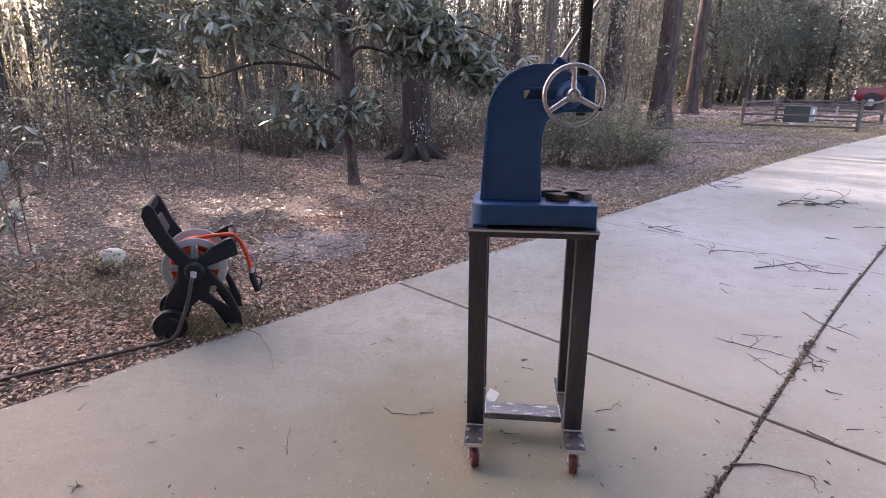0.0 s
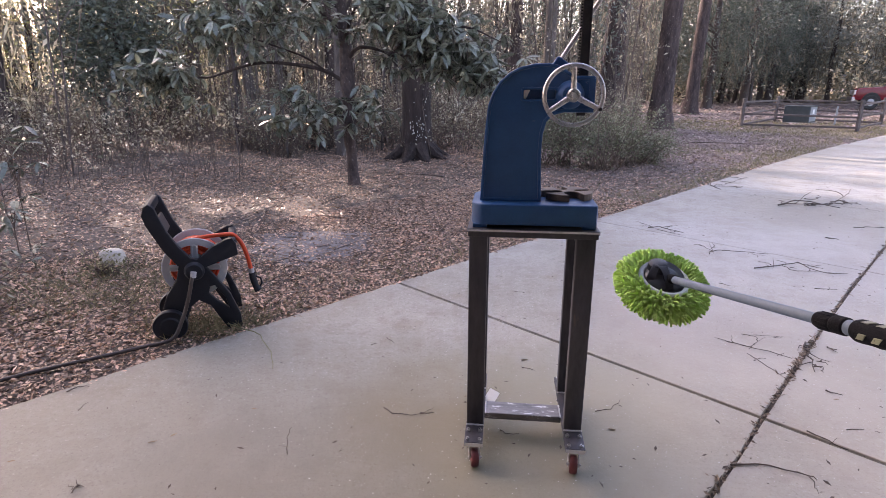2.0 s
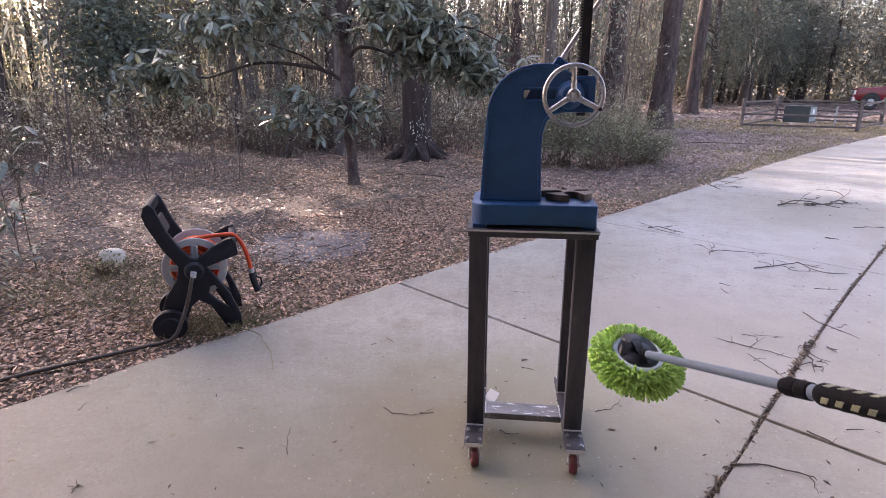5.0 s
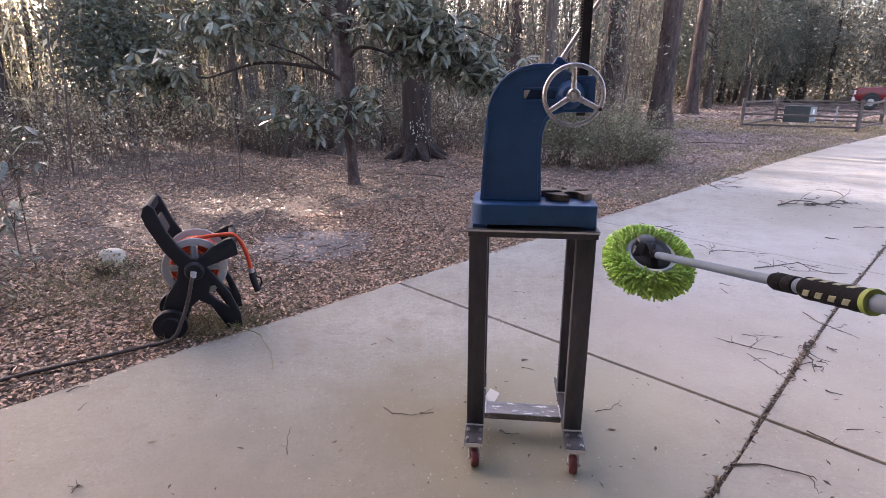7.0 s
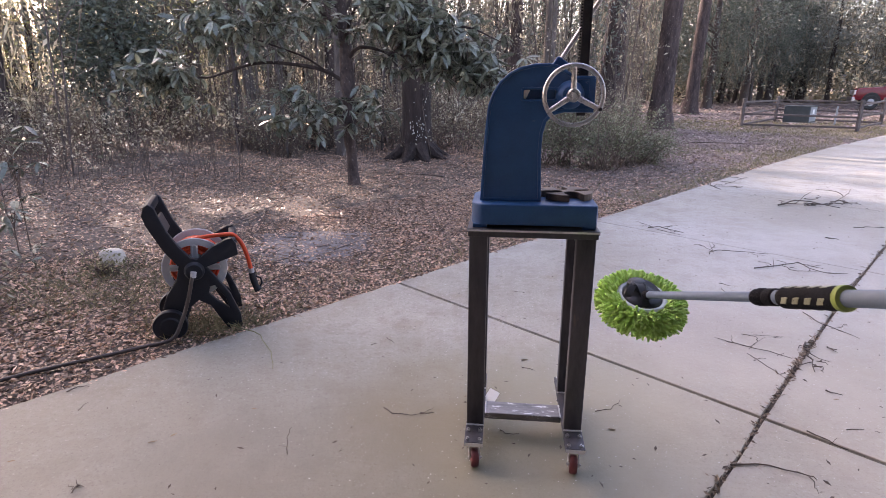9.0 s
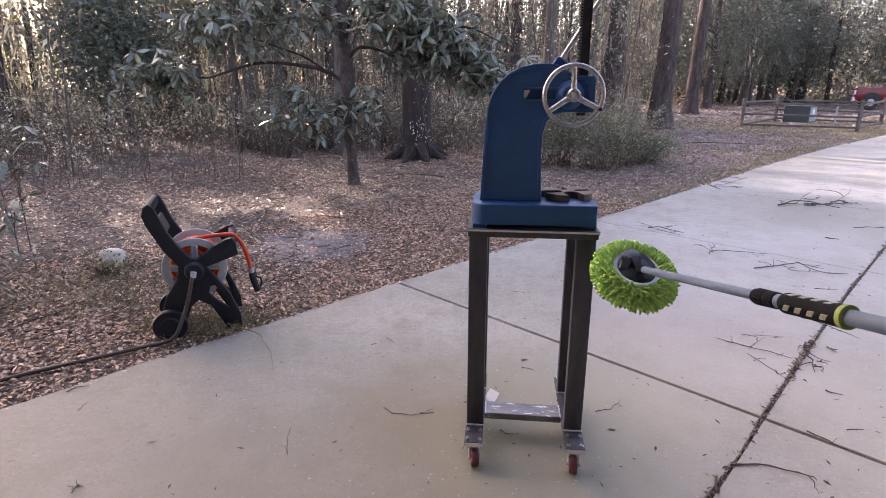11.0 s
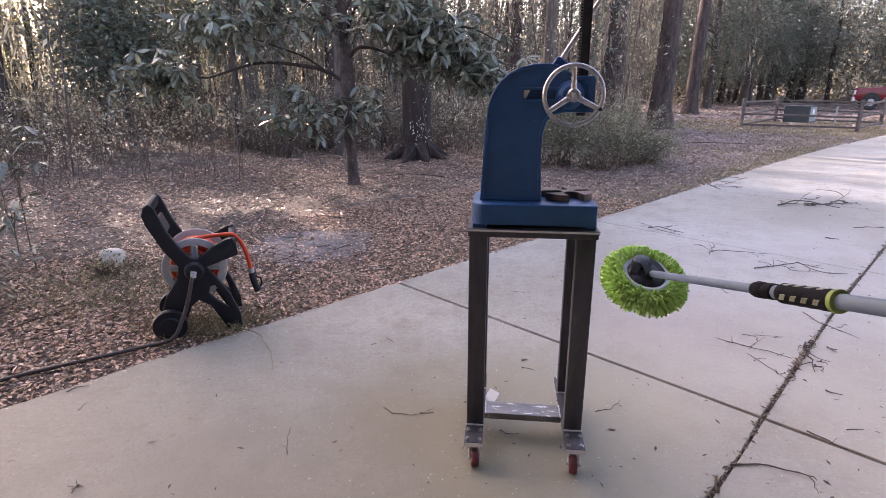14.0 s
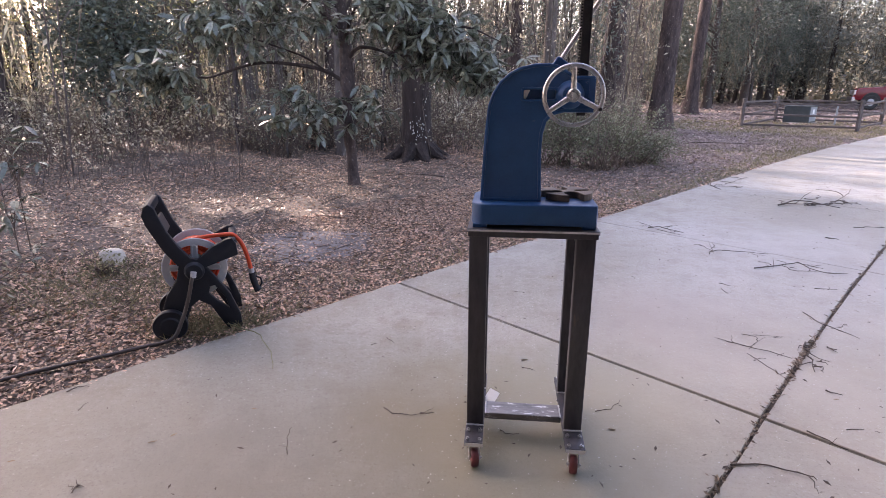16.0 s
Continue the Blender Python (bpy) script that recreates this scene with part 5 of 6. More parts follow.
def build_thicket():
    """Brush that nobody could count: thin stems, twigs, hanging moss and small leaves between the trees."""
    q = np.concatenate([wooded(6400, -46, 19, 12.4, 34, 4.8), wooded(240, -46, 4, 9.5, 12.6, 5.2)])
    k = np.array([noise.noise((a * 0.22, b * 0.22, 2.0)) for a, b in q])
    q = q[k > -0.22]
    n = len(q)
    a = np.column_stack([q, np.full(n, -0.03)])
    h = rng.uniform(0.5, 1.9, n)
    b = a + np.column_stack([rng.normal(size=n) * 0.3, rng.normal(size=n) * 0.3, h])
    t0 = a + (b - a) * rng.uniform(0.3, 0.8, (n, 1))
    t1 = t0 + rng.normal(size=(n, 3)) * (0.3, 0.3, 0.18) + (0, 0, 0.15)
    u0 = a + (b - a) * rng.uniform(0.5, 0.95, (n, 1))
    u1 = u0 + rng.normal(size=(n, 3)) * (0.25, 0.25, 0.15) + (0, 0, 0.12)
    r = rng.uniform(0.004, 0.010, n)
    tagged(strands("brush_stems", np.concatenate([a, t0, u0]), np.concatenate([b, t1, u1]), np.concatenate([r, r * 0.6, r * 0.6]), TWIG), "tangled thin brush stems between the trees", "brush", kind="stuff")
    m = 17
    i = np.repeat(np.arange(n), m)
    p = np.where((rng.random(n * m) < 0.5)[:, None], t0[i] + (t1 - t0)[i] * rng.uniform(0.2, 1.1, (n * m, 1)), u0[i] + (u1 - u0)[i] * rng.uniform(0.2, 1.1, (n * m, 1))) + rng.normal(size=(n * m, 3)) * 0.07
    p[:, 2] = np.maximum(p[:, 2], 0.03)
    tagged(leaf_cloud("brush_leaves", p, 0.066, LEAF_DULL, up=0.5, aspect=0.5), "small pale leaves on the brush", "brush", kind="stuff")
    # bare saplings
    q = wooded(420, -46, 19, 11, 40, 4.8)
    n = len(q)
    a = np.column_stack([q, np.full(n, -0.03)])
    b = a + np.column_stack([rng.normal(size=n) * 0.5, rng.normal(size=n) * 0.5, rng.uniform(3, 9, n)])
    j = np.repeat(np.arange(n), 9)
    t0 = a[j] + (b - a)[j] * rng.uniform(0.25, 0.98, (len(j), 1))
    t1 = t0 + rng.normal(size=t0.shape) * (0.75, 0.75, 0.35) + (0, 0, 0.35)
    w0 = t0 + (t1 - t0) * 0.5
    w1 = w0 + rng.normal(size=t0.shape) * (0.4, 0.4, 0.3)
    rr = rng.uniform(0.012, 0.035, n)
    tagged(strands("saplings", np.concatenate([a, t0, w0]), np.concatenate([b, t1, w1]), np.concatenate([rr, np.full(len(j), 0.009), np.full(len(j), 0.006)]), BARK_GREY), "thin bare saplings in the woods", "saplings", kind="stuff")
    m = 7
    i = np.repeat(np.arange(len(t1)), m)
    p = w0[i] + (t1 - w0)[i] * rng.uniform(0, 1.2, (len(i), 1)) + rng.normal(size=(len(i), 3)) * 0.16
    tagged(leaf_cloud("sapling_leaves", p, 0.11, LEAF_DULL, up=0.3), "thin winter leaves on the saplings", "saplings", kind="stuff")
    # hanging moss veils
    q = wooded(1500, -48, 21, 15, 48, 6)
    n = len(q)
    c = np.column_stack([q, rng.uniform(2.2, 10, n)])
    tagged(wisps("moss_veils", c, 22, (0.3, 0.3, 0.45), 0.42, MOSS), "pale hanging moss veils among the trees", "moss", kind="stuff")
    # moss on the sun's side, with the sunlight in its base colour
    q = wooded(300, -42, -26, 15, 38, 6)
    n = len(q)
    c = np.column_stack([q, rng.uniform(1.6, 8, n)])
    tagged(wisps("sunlit_moss", c, 34, (0.4, 0.4, 0.5), 0.38, MOSS_SUNLIT), "hanging moss with sunlight put into its golden colour", "moss", kind="stuff")
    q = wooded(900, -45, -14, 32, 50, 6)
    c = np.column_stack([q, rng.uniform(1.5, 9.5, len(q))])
    tagged(wisps("far_moss", c, 44, (1.0, 1.0, 0.8), 0.42, MOSS_SUNLIT), "veils of moss deep in the woods, sun glow put into their colour", "moss", kind="stuff")
    # leaf clumps that brighten the left by their colour, as if sunlit
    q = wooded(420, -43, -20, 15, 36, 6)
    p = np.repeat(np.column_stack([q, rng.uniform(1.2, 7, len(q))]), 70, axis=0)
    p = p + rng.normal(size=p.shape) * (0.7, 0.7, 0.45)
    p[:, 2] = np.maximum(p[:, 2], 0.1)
    tagged(leaf_cloud("sunlit_leaves", p, 0.11, LEAF_SUNLIT), "thin leaves with sunlight put into their yellow-green colour", "leaves", kind="stuff")


def build_understory():
    placed = 0
    while placed < 120:
        az, d = radians(rng.uniform(-44, 17)), rng.uniform(12.6, 30)
        x, y = d * math.sin(az), d * math.cos(az)
        e = edge_distance(x, y)
        if e < 4.5 or (abs(x + 0.6) < 2.2 and y < 13.5) or (d < 15 and in_glade(x, y, 1.5)):
            continue
        placed += 1
        s = rng.uniform(0.8, 1.7)
        dull = rng.random() < 0.7
        shrub(x, y, s * rng.uniform(0.8, 1.3), s, LEAF_DULL if dull else LEAF_DARK, 420, 0.055 + 0.0012 * d)
    for x, y, h, w in ((2.9, 10.3, 1.25, 1.2), (3.6, 10.9, 1.15, 1.3), (2.3, 10.9, 1.4, 1.1), (4.1, 11.4, 0.62, 1.0), (1.5, 11.0, 0.9, 0.9)):
        shrub(x, y, h, w, LEAF_EDGE, 3600, 0.05, "grey-green leafy shrub at the woods' edge", 40, group="edge shrubs")
    for x, y, h, w, n in ((-3.88, 5.0, 1.46, 0.10, 7), (-3.88, 4.85, 0.55, 0.07, 6), (-5.0, 6.2, 1.3, 0.3, 9), (-3.45, 4.45, 0.22, 0.1, 4)):
        long_leaf_bush(x, y, h, w, n)


def long_leaf_bush(x, y, h, w, n):
    """A thin-stemmed evergreen seedling with whorls of long leaves."""
    t = thing("bush", pose(x, y, ground_z(x, y) - 0.01), "thin evergreen bush with long pale-edged leaves", "shrub", "near bushes")
    tips = np.column_stack([rng.normal(size=(n, 2)) * w, h * rng.uniform(0.75, 1.05, n)])
    tips[n // 2:, 2] *= rng.uniform(0.55, 0.9, n - n // 2)
    part("stem", tube([(0, 0, 0), (0.01, 0, h * 0.4), (0.0, 0.01, h * 0.8)], [0.007, 0.005, 0.003], 6), TWIG, t, smooth=True)
    for p in tips:
        part("twig", tube([(0.005, 0, p[2] * 0.55), (p[0] * 0.6, p[1] * 0.6, p[2] * 0.85), tuple(p)], [0.004, 0.003, 0.002], 5), TWIG, t)
    c = np.repeat(tips, 6, axis=0)
    a = rng.uniform(0, 6.28, len(c))
    d = unit(np.column_stack([np.cos(a), np.sin(a), rng.uniform(-1.0, 0.5, len(c))]))
    nrm = rng.normal(size=d.shape) * 0.4 + (0, 0, 1)
    nrm = unit(nrm - d * np.sum(nrm * d, axis=1, keepdims=True))
    ln = rng.uniform(0.11, 0.2, len(c)) * (1 if h > 0.4 else 0.6)
    v, f = broad_leaves(c, d, nrm, ln, ln * rng.uniform(0.22, 0.3, len(c)))
    tagged(raw("leaves", v, f, MAGNOLIA, t), "long glossy grey-green leaves", kind="stuff")


build_woods()
build_far_woods()
build_thicket()
build_understory()


# ---- fence, cabinet and pickup across the yard ----
def build_fence():
    A, B, C = (11.0, 20.9), (13.85, 18.9), (16.9, 21.9)
    D = (14.2, 24.3)
    f = thing("rail_fence", Matrix(), "weathered split-rail fence round a utility cabinet", "fence")
    posts = [A, B, C, D]
    for x, y in posts:
        part("post", box((x - 0.052, y - 0.052, -0.05), (x + 0.052, y + 0.052, 1.02), 0.015, None, 1), WOOD_GREY, f)
    for (a, b) in ((A, B), (B, C), (C, D), (D, A)):
        for z in (0.10, 0.47, 0.85):
            d0, d1 = Vector((*a, z + rng.normal() * 0.02)), Vector((*b, z + rng.normal() * 0.03))
            L = (d1 - d0).length
            m = Matrix.Translation(d0) @ (d1 - d0).to_track_quat("X", "Z").to_matrix().to_4x4()
            part("rail", box((0.04, -0.024, -0.033), (L - 0.04, 0.024, 0.033), 0.01, m, 1), WOOD_GREY, f)


def build_cabinet():
    c = thing("utility_cabinet", pose(14.35, 22.9, ground_z(14, 22.7), 0, 0, -52) @ Matrix.Diagonal((0.86, 0.86, 0.92, 1)), "dark green steel utility cabinet with pale top", "cabinet")
    part("plinth", box((-0.62, -0.5, 0), (0.62, 0.5, 0.06), 0.01), CONCRETE, c)
    part("body", box((-0.55, -0.42, 0.06), (0.55, 0.42, 0.74), 0.03), GREEN_STEEL, c)
    part("lid", box((-0.57, -0.44, 0.74), (0.57, 0.44, 0.82), 0.03), PALE_STEEL, c, "pale grey lid")
    part("side_panel", box((0.551, -0.36, 0.12), (0.562, 0.36, 0.72), 0.005), PALE_STEEL, c)
    part("label", box((0.5621, -0.12, 0.42), (0.566, 0.1, 0.62), 0.002), PAPER, c, "white label")
    w = part("white_marker_post", rod((15.2, 22.0, 0), (15.2, 22.0, 0.75), 0.035, None, 10), PALE_STEEL)
    tagged(w, "short white marker post beside the fence", "post")


def build_pickup():
    t = thing("pickup_truck", pose(28.15, 34.9, 0, 0, 0, -28) @ Matrix.Diagonal((1, 1, 1.16, 1)), "red pickup truck parked past the fence", "truck")
    body = plate([(-2.7, 0.55), (-2.55, 0.5), (2.7, 0.5), (2.75, 0.9), (2.75, 1.12), (0.9, 1.16), (0.7, 1.16), (-0.95, 1.18), (-2.45, 1.12), (-2.68, 0.98)], -0.95, 0.95, bevel=0.06)
    part("body", body, CAR_RED, t, smooth=True)
    cab = plate([(-1.15, 1.17), (-0.35, 1.82), (0.75, 1.86), (1.0, 1.17)], -0.82, 0.82, bevel=0.05)
    part("cab", cab, CAR_RED, t, smooth=True)
    part("side_window", plate([(-0.85, 1.22), (-0.28, 1.74), (0.62, 1.77), (0.78, 1.22)], -0.832, -0.815, bevel=0.004), CAR_GLASS, t)
    ws = box((-0.01, -0.72, 0), (0.01, 0.72, 0.86), 0.004, pose(-1.13, 0, 1.22, 0, 51, 0))
    part("windscreen", ws, CAR_GLASS, t)
    part("mirror", box((-0.95, -1.1, 1.2), (-0.8, -0.92, 1.4), 0.03), RACK, t)
    part("front_bumper", box((-2.86, -0.93, 0.42), (-2.66, 0.93, 0.66), 0.04), CHROME, t)
    part("grille", box((-2.73, -0.5, 0.72), (-2.66, 0.5, 1.0), 0.02), CHROME, t)
    for y in (-0.76, 0.76):
        part("headlight", box((-2.74, y - 0.16, 0.78), (-2.5, y + 0.2, 1.0), 0.03), LAMP_GLASS, t)
    for x in (-1.85, 1.7):
        for y in (-0.86, 0.86):
            w = lathe([(0.0, -0.1), (0.19, -0.1), (0.23, -0.12), (0.36, -0.12), (0.39, -0.08), (0.39, 0.08), (0.36, 0.12), (0.0, 0.12)], "Y", 32)
            bmesh.ops.translate(w, vec=(x, y, 0.39), verts=w.verts)
            wh = part("wheel", w, TYRE, t, smooth=True)
            r = lathe([(0.0, -0.13), (0.05, -0.13), (0.15, -0.105), (0.185, -0.11), (0.19, -0.09)], "Y", 24)
            bmesh.ops.translate(r, vec=(x, y, 0.39), verts=r.verts)
            part("rim", r, GREY_PLASTIC, wh, smooth=True)
        part("wheel_arch", plate([(x + 0.5 * math.cos(radians(a)), 0.4 + 0.5 * math.sin(radians(a))) for a in range(0, 181, 15)], -0.957, -0.945), RACK, t)


build_fence()
build_cabinet()
build_pickup()


# ---- loose things on the ground ----
def twig(points, r=0.006, forks=(), label="dry fallen twig on the concrete", name="fallen_twig", material=None):
    """A bent twig lying on the ground, from places on it, with forks."""
    stem = None
    for L in (points, *forks):
        s = spline([(x, y, z) for x, y, z in L], 3)
        s = [p + Vector((rng.normal(), rng.normal(), 0)) * r * 0.7 for p in s]
        q = r * 0.42 if stem is None else r * 0.24
        ob = part(name if stem is None else "side_shoot", tube(s, list(np.linspace(q, q * 0.4, len(s))), 6), material or SCRAP, stem, smooth=True)
        stem = stem or ob
    return tagged(stem, label, "twig", "fallen twigs")


def lay(points, r, forks=()):
    """A stick lying on the slabs, through places on the ground, with side shoots."""
    def lift(L):
        return [(x, y, r * 0.55 + r * abs(rng.normal()) * (0.9 if 0 < k else 0.2)) for k, (x, y) in enumerate(L)]

    # a few finer shoots off the stick and its forks
    shoots = []
    for L in (points, *forks):
        for (x0, y0), (x1, y1) in zip(L, L[1:]):
            d = math.hypot(x1 - x0, y1 - y0)
            if d > 0.12:
                q, a = rng.uniform(0.2, 0.8), math.atan2(y1 - y0, x1 - x0) + rng.choice((-1, 1)) * rng.uniform(0.4, 0.9)
                x, y, k = x0 + (x1 - x0) * q, y0 + (y1 - y0) * q, d * rng.uniform(0.25, 0.5)
                shoots.append([(x, y), (x + k * 0.5 * math.cos(a), y + k * 0.5 * math.sin(a)), (x + k * math.cos(a + 0.4), y + k * math.sin(a + 0.4))])
    return twig(lift(points), r, [lift(L) for L in (*forks, *shoots)])


def dry_leaf(x, y, turn, size):
    """One curled dead leaf on the concrete."""
    bm, rows = bmesh.new(), []
    for i in range(7):
        q = i / 6
        w = 0.15 * size * math.sin(math.pi * min(1, q * 0.92 + 0.05)) + 0.0006
        u, z = size * (q - 0.5), 0.002 + size * 0.05 * (2 * q - 1) ** 2
        rows.append([bm.verts.new((u, -w, z + w * 0.5)), bm.verts.new((u, 0, z)), bm.verts.new((u, w, z + w * 0.45))])
    for a, b in zip(rows, rows[1:]):
        for k in range(2):
            bm.faces.new((a[k], a[k + 1], b[k + 1], b[k]))
    bmesh.ops.solidify(bm, geom=bm.faces[:], thickness=0.0008)
    ob = part("dry_leaf", bm, DEAD_LEAF, smooth=True)
    ob.matrix_world = pose(x, y, 0.0, 0, 0, turn)
    return tagged(ob, "curled dead brown leaf on the concrete", "leaf", "dead leaves")


def build_debris():
    # sticks blown over the slabs
    lay([(4.30, 6.97), (4.62, 7.12), (4.97, 6.81)], 0.024, [[(4.54, 7.04), (5.05, 7.54)], [(4.75, 7.0), (5.29, 7.28), (6.02, 8.12)], [(5.29, 7.28), (5.16, 6.81)], [(4.7, 7.08), (5.1, 7.05), (5.45, 7.15)], [(4.45, 7.05), (4.85, 6.85)]])
    lay([(4.17, 8.61), (4.09, 8.12)], 0.02, [[(4.33, 8.44), (4.6, 8.75), (5.06, 9.16)], [(4.15, 8.4), (4.5, 8.3)]])
    lay([(2.24, 5.85), (2.36, 5.85), (2.52, 5.62)], 0.011, [[(2.3, 5.85), (2.2, 6.1)], [(2.36, 5.85), (2.6, 5.95)], [(2.28, 5.8), (2.45, 5.5)]])
    lay([(3.89, 5.46), (3.95, 5.32)], 0.010)
    lay([(4.48, 5.85), (4.62, 5.86), (4.78, 5.82)], 0.010)
    lay([(2.65, 4.46), (2.86, 4.5), (3.09, 4.6), (3.13, 4.36), (3.32, 4.285)], 0.012, [[(3.09, 4.6), (3.21, 4.43)], [(2.92, 4.53), (2.94, 4.36), (3.13, 4.38)], [(2.8, 4.48), (2.95, 4.72)]])
    lay([(2.45, 4.87), (2.58, 5.0), (2.72, 4.93), (2.98, 4.84)], 0.009, [[(2.52, 4.95), (2.5, 5.2)], [(2.5, 4.9), (2.62, 5.25)]])
    lay([(2.17, 4.10), (2.23, 4.02)], 0.006)
    lay([(2.13, 3.98), (2.12, 3.86)], 0.006)
    lay([(2.84, 3.98), (2.99, 3.94)], 0.006)
    lay([(1.72, 3.06), (1.84, 2.96), (1.98, 2.84)], 0.008, [[(1.86, 3.17), (1.98, 3.13), (2.11, 3.13)], [(1.80, 2.96), (1.97, 3.115)], [(1.77, 2.91), (1.79, 2.76), (1.82, 2.61)], [(1.73, 3.05), (1.68, 3.12)], [(1.75, 3.04), (1.79, 3.14)]])
    lay([(2.46, 3.51), (2.455, 3.28), (2.535, 3.19), (2.555, 3.09)], 0.007, [[(2.46, 3.3), (2.40, 3.22)], [(2.5, 3.25), (2.62, 3.3)]])
    lay([(2.18, 3.04), (2.10, 2.9), (2.06, 2.80), (2.0, 2.68)], 0.014, [[(2.06, 2.80), (1.98, 2.76)], [(2.05, 2.78), (2.06, 2.70), (2.05, 2.67)], [(2.1, 2.9), (2.14, 2.78)]])
    lay([(1.95, 2.50), (2.00, 2.46)], 0.010)
    lay([(2.27, 2.98), (2.31, 2.93)], 0.012, [[(2.28, 2.97), (2.28, 2.9)]])
    lay([(1.185, 1.937), (1.336, 1.914), (1.455, 1.856), (1.468, 1.83)], 0.009, [[(1.455, 1.856), (1.44, 1.80), (1.431, 1.76)]])
    lay([(1.638, 2.159), (1.677, 2.076), (1.722, 1.998)], 0.008, [[(1.677, 2.076), (1.73, 2.09)]])
    lay([(1.83, 2.174), (1.91, 2.168)], 0.006)
    lay([(0.728, 2.317), (0.806, 2.336), (0.876, 2.416)], 0.005)
    lay([(0.258, 2.165), (0.288, 2.131), (0.349, 2.139)], 0.005)
    lay([(0.44, 2.75), (0.50, 2.70)], 0.006)
    lay([(-1.913, 2.491), (-1.87, 2.52), (-1.832, 2.542)], 0.007)
    lay([(-1.751, 2.326), (-1.746, 2.392)], 0.005)
    twig([(-1.53, 3.40, 0.03), (-1.316, 3.225, 0.03), (-1.135, 3.115, 0.02), (-1.005, 2.914, 0.012), (-0.931, 2.722, 0.006)], 0.011, (), "dry greenish plant stalk bent over the concrete edge", "plant_stalk", STALK)
    lay([(-0.283, 2.343), (-0.206, 2.288), (-0.044, 2.304)], 0.007, [[(-0.08, 2.30), (-0.05, 2.34)]])
    lay([(-0.659, 1.998), (-0.691, 2.117), (-0.687, 2.188)], 0.005)
    lay([(-0.352, 3.131), (-0.296, 3.037)], 0.006)
    lay([(-1.422, 1.771), (-1.42, 1.802), (-1.437, 1.83)], 0.007, [[(-1.42, 1.802), (-1.376, 1.791)], [(-1.42, 1.79), (-1.45, 1.80)]])
    for x, y, turn, size in ((1.085, 1.846, 60, 0.05), (1.06, 1.79, 80, 0.055), (0.765, 2.17, -20, 0.035), (0.46, 2.83, 10, 0.045), (-1.27, 2.08, 25, 0.036), (-1.2, 2.13, 55, 0.032), (-0.91, 2.34, -5, 0.028), (-1.79, 1.95, 20, 0.03), (1.95, 2.42, 0, 0.03), (-0.55, 1.62, 0, 0.035), (0.12, 2.45, 15, 0.03)):
        dry_leaf(x, y, turn, size)
    # fallen limb on the far grass
    b = twig([(6.6, 14.9, 0.03), (7.4, 14.5, 0.05), (8.2, 14.3, 0.03)], 0.03, [[(7.2, 14.6, 0.04), (7.0, 14.9, 0.12), (6.9, 15.1, 0.2)]], "dark fallen limb on the leaf litter", "fallen_limb")
    twig([(0.0, 9.2, 0.03), (-0.5, 9.3, 0.06), (-1.1, 9.25, 0.02)], 0.02, (), "dark fallen limb on the leaf litter", "fallen_limb")
    # grit, seeds and leaf scraps on the slabs
    n = 3000
    s, lat = rng.uniform(0.5, 13, n), LEFT_EDGE + rng.uniform(0.02, 1, n) ** 0.8 * 6.2
    p = np.array([drive(a, b, 0.0015) for a, b in zip(s, lat)])
    a = rng.uniform(0, 6.28, n)
    d = np.column_stack([np.cos(a), np.sin(a), rng.uniform(-0.02, 0.12, n)])
    nr = unit(rng.normal(size=(n, 3)) * 0.25 + (0, 0, 1))
    ln = 0.006 + 0.034 * rng.random(n) ** 2
    v, f = leaf_quads(p + (0, 0, 0.002), unit(d), nr, ln, ln * 0.3)
    v[:, 2] = np.maximum(v[:, 2], 0.001)
    tagged(raw("leaf_scraps", v, f, SCRAP), "dark leaf scraps and seeds scattered over the concrete", "debris", kind="stuff")
    n = 8200
    s, lat = rng.uniform(0.9, 4.6, n), rng.uniform(-2.6, 3.2, n)
    p = np.array([drive(a, b, 0.0012) for a, b in zip(s, lat)])
    a = rng.uniform(0, 6.28, n)
    ln = 0.002 + 0.0065 * rng.random(n) ** 2.2
    v, f = leaf_quads(p, np.column_stack([np.cos(a), np.sin(a), a * 0]), np.tile((0.0, 0.0, 1.0), (n, 1)), ln, ln * 0.8)
    tagged(raw("pale_chips", v, f, CHIP), "tiny pale paint chips on the concrete", "debris", kind="stuff")
    # leaves packed in the long joint
    n = 2600
    s = rng.uniform(0.3, 12, n)
    clump = rng.random(n) < 0.13
    s[clump] = 3.42 + rng.normal(size=clump.sum()) * 0.22
    lat = np.array([seam_lat(1, q) for q in s]) + rng.normal(size=n) * 0.008 + 0.022 * rng.normal(size=n) * (rng.random(n) < 0.12)
    p = np.array([drive(q, r, 0.0) for q, r in zip(s, lat)]) + np.column_stack([np.zeros(n), np.zeros(n), rng.uniform(-0.006, 0.008, n)])
    d = unit(rng.normal(size=(n, 3)) * (1, 1, 0.3))
    nr = unit(rng.normal(size=(n, 3)) * 0.6 + (0, 0, 1))
    ln = rng.uniform(0.010, 0.034, n)
    v, f = leaf_quads(p, d, nr, ln, ln * 0.35)
    tagged(raw("joint_litter", v, f, JOINT_LITTER), "dry leaf crumbs packed in the long joint", "debris", kind="stuff")


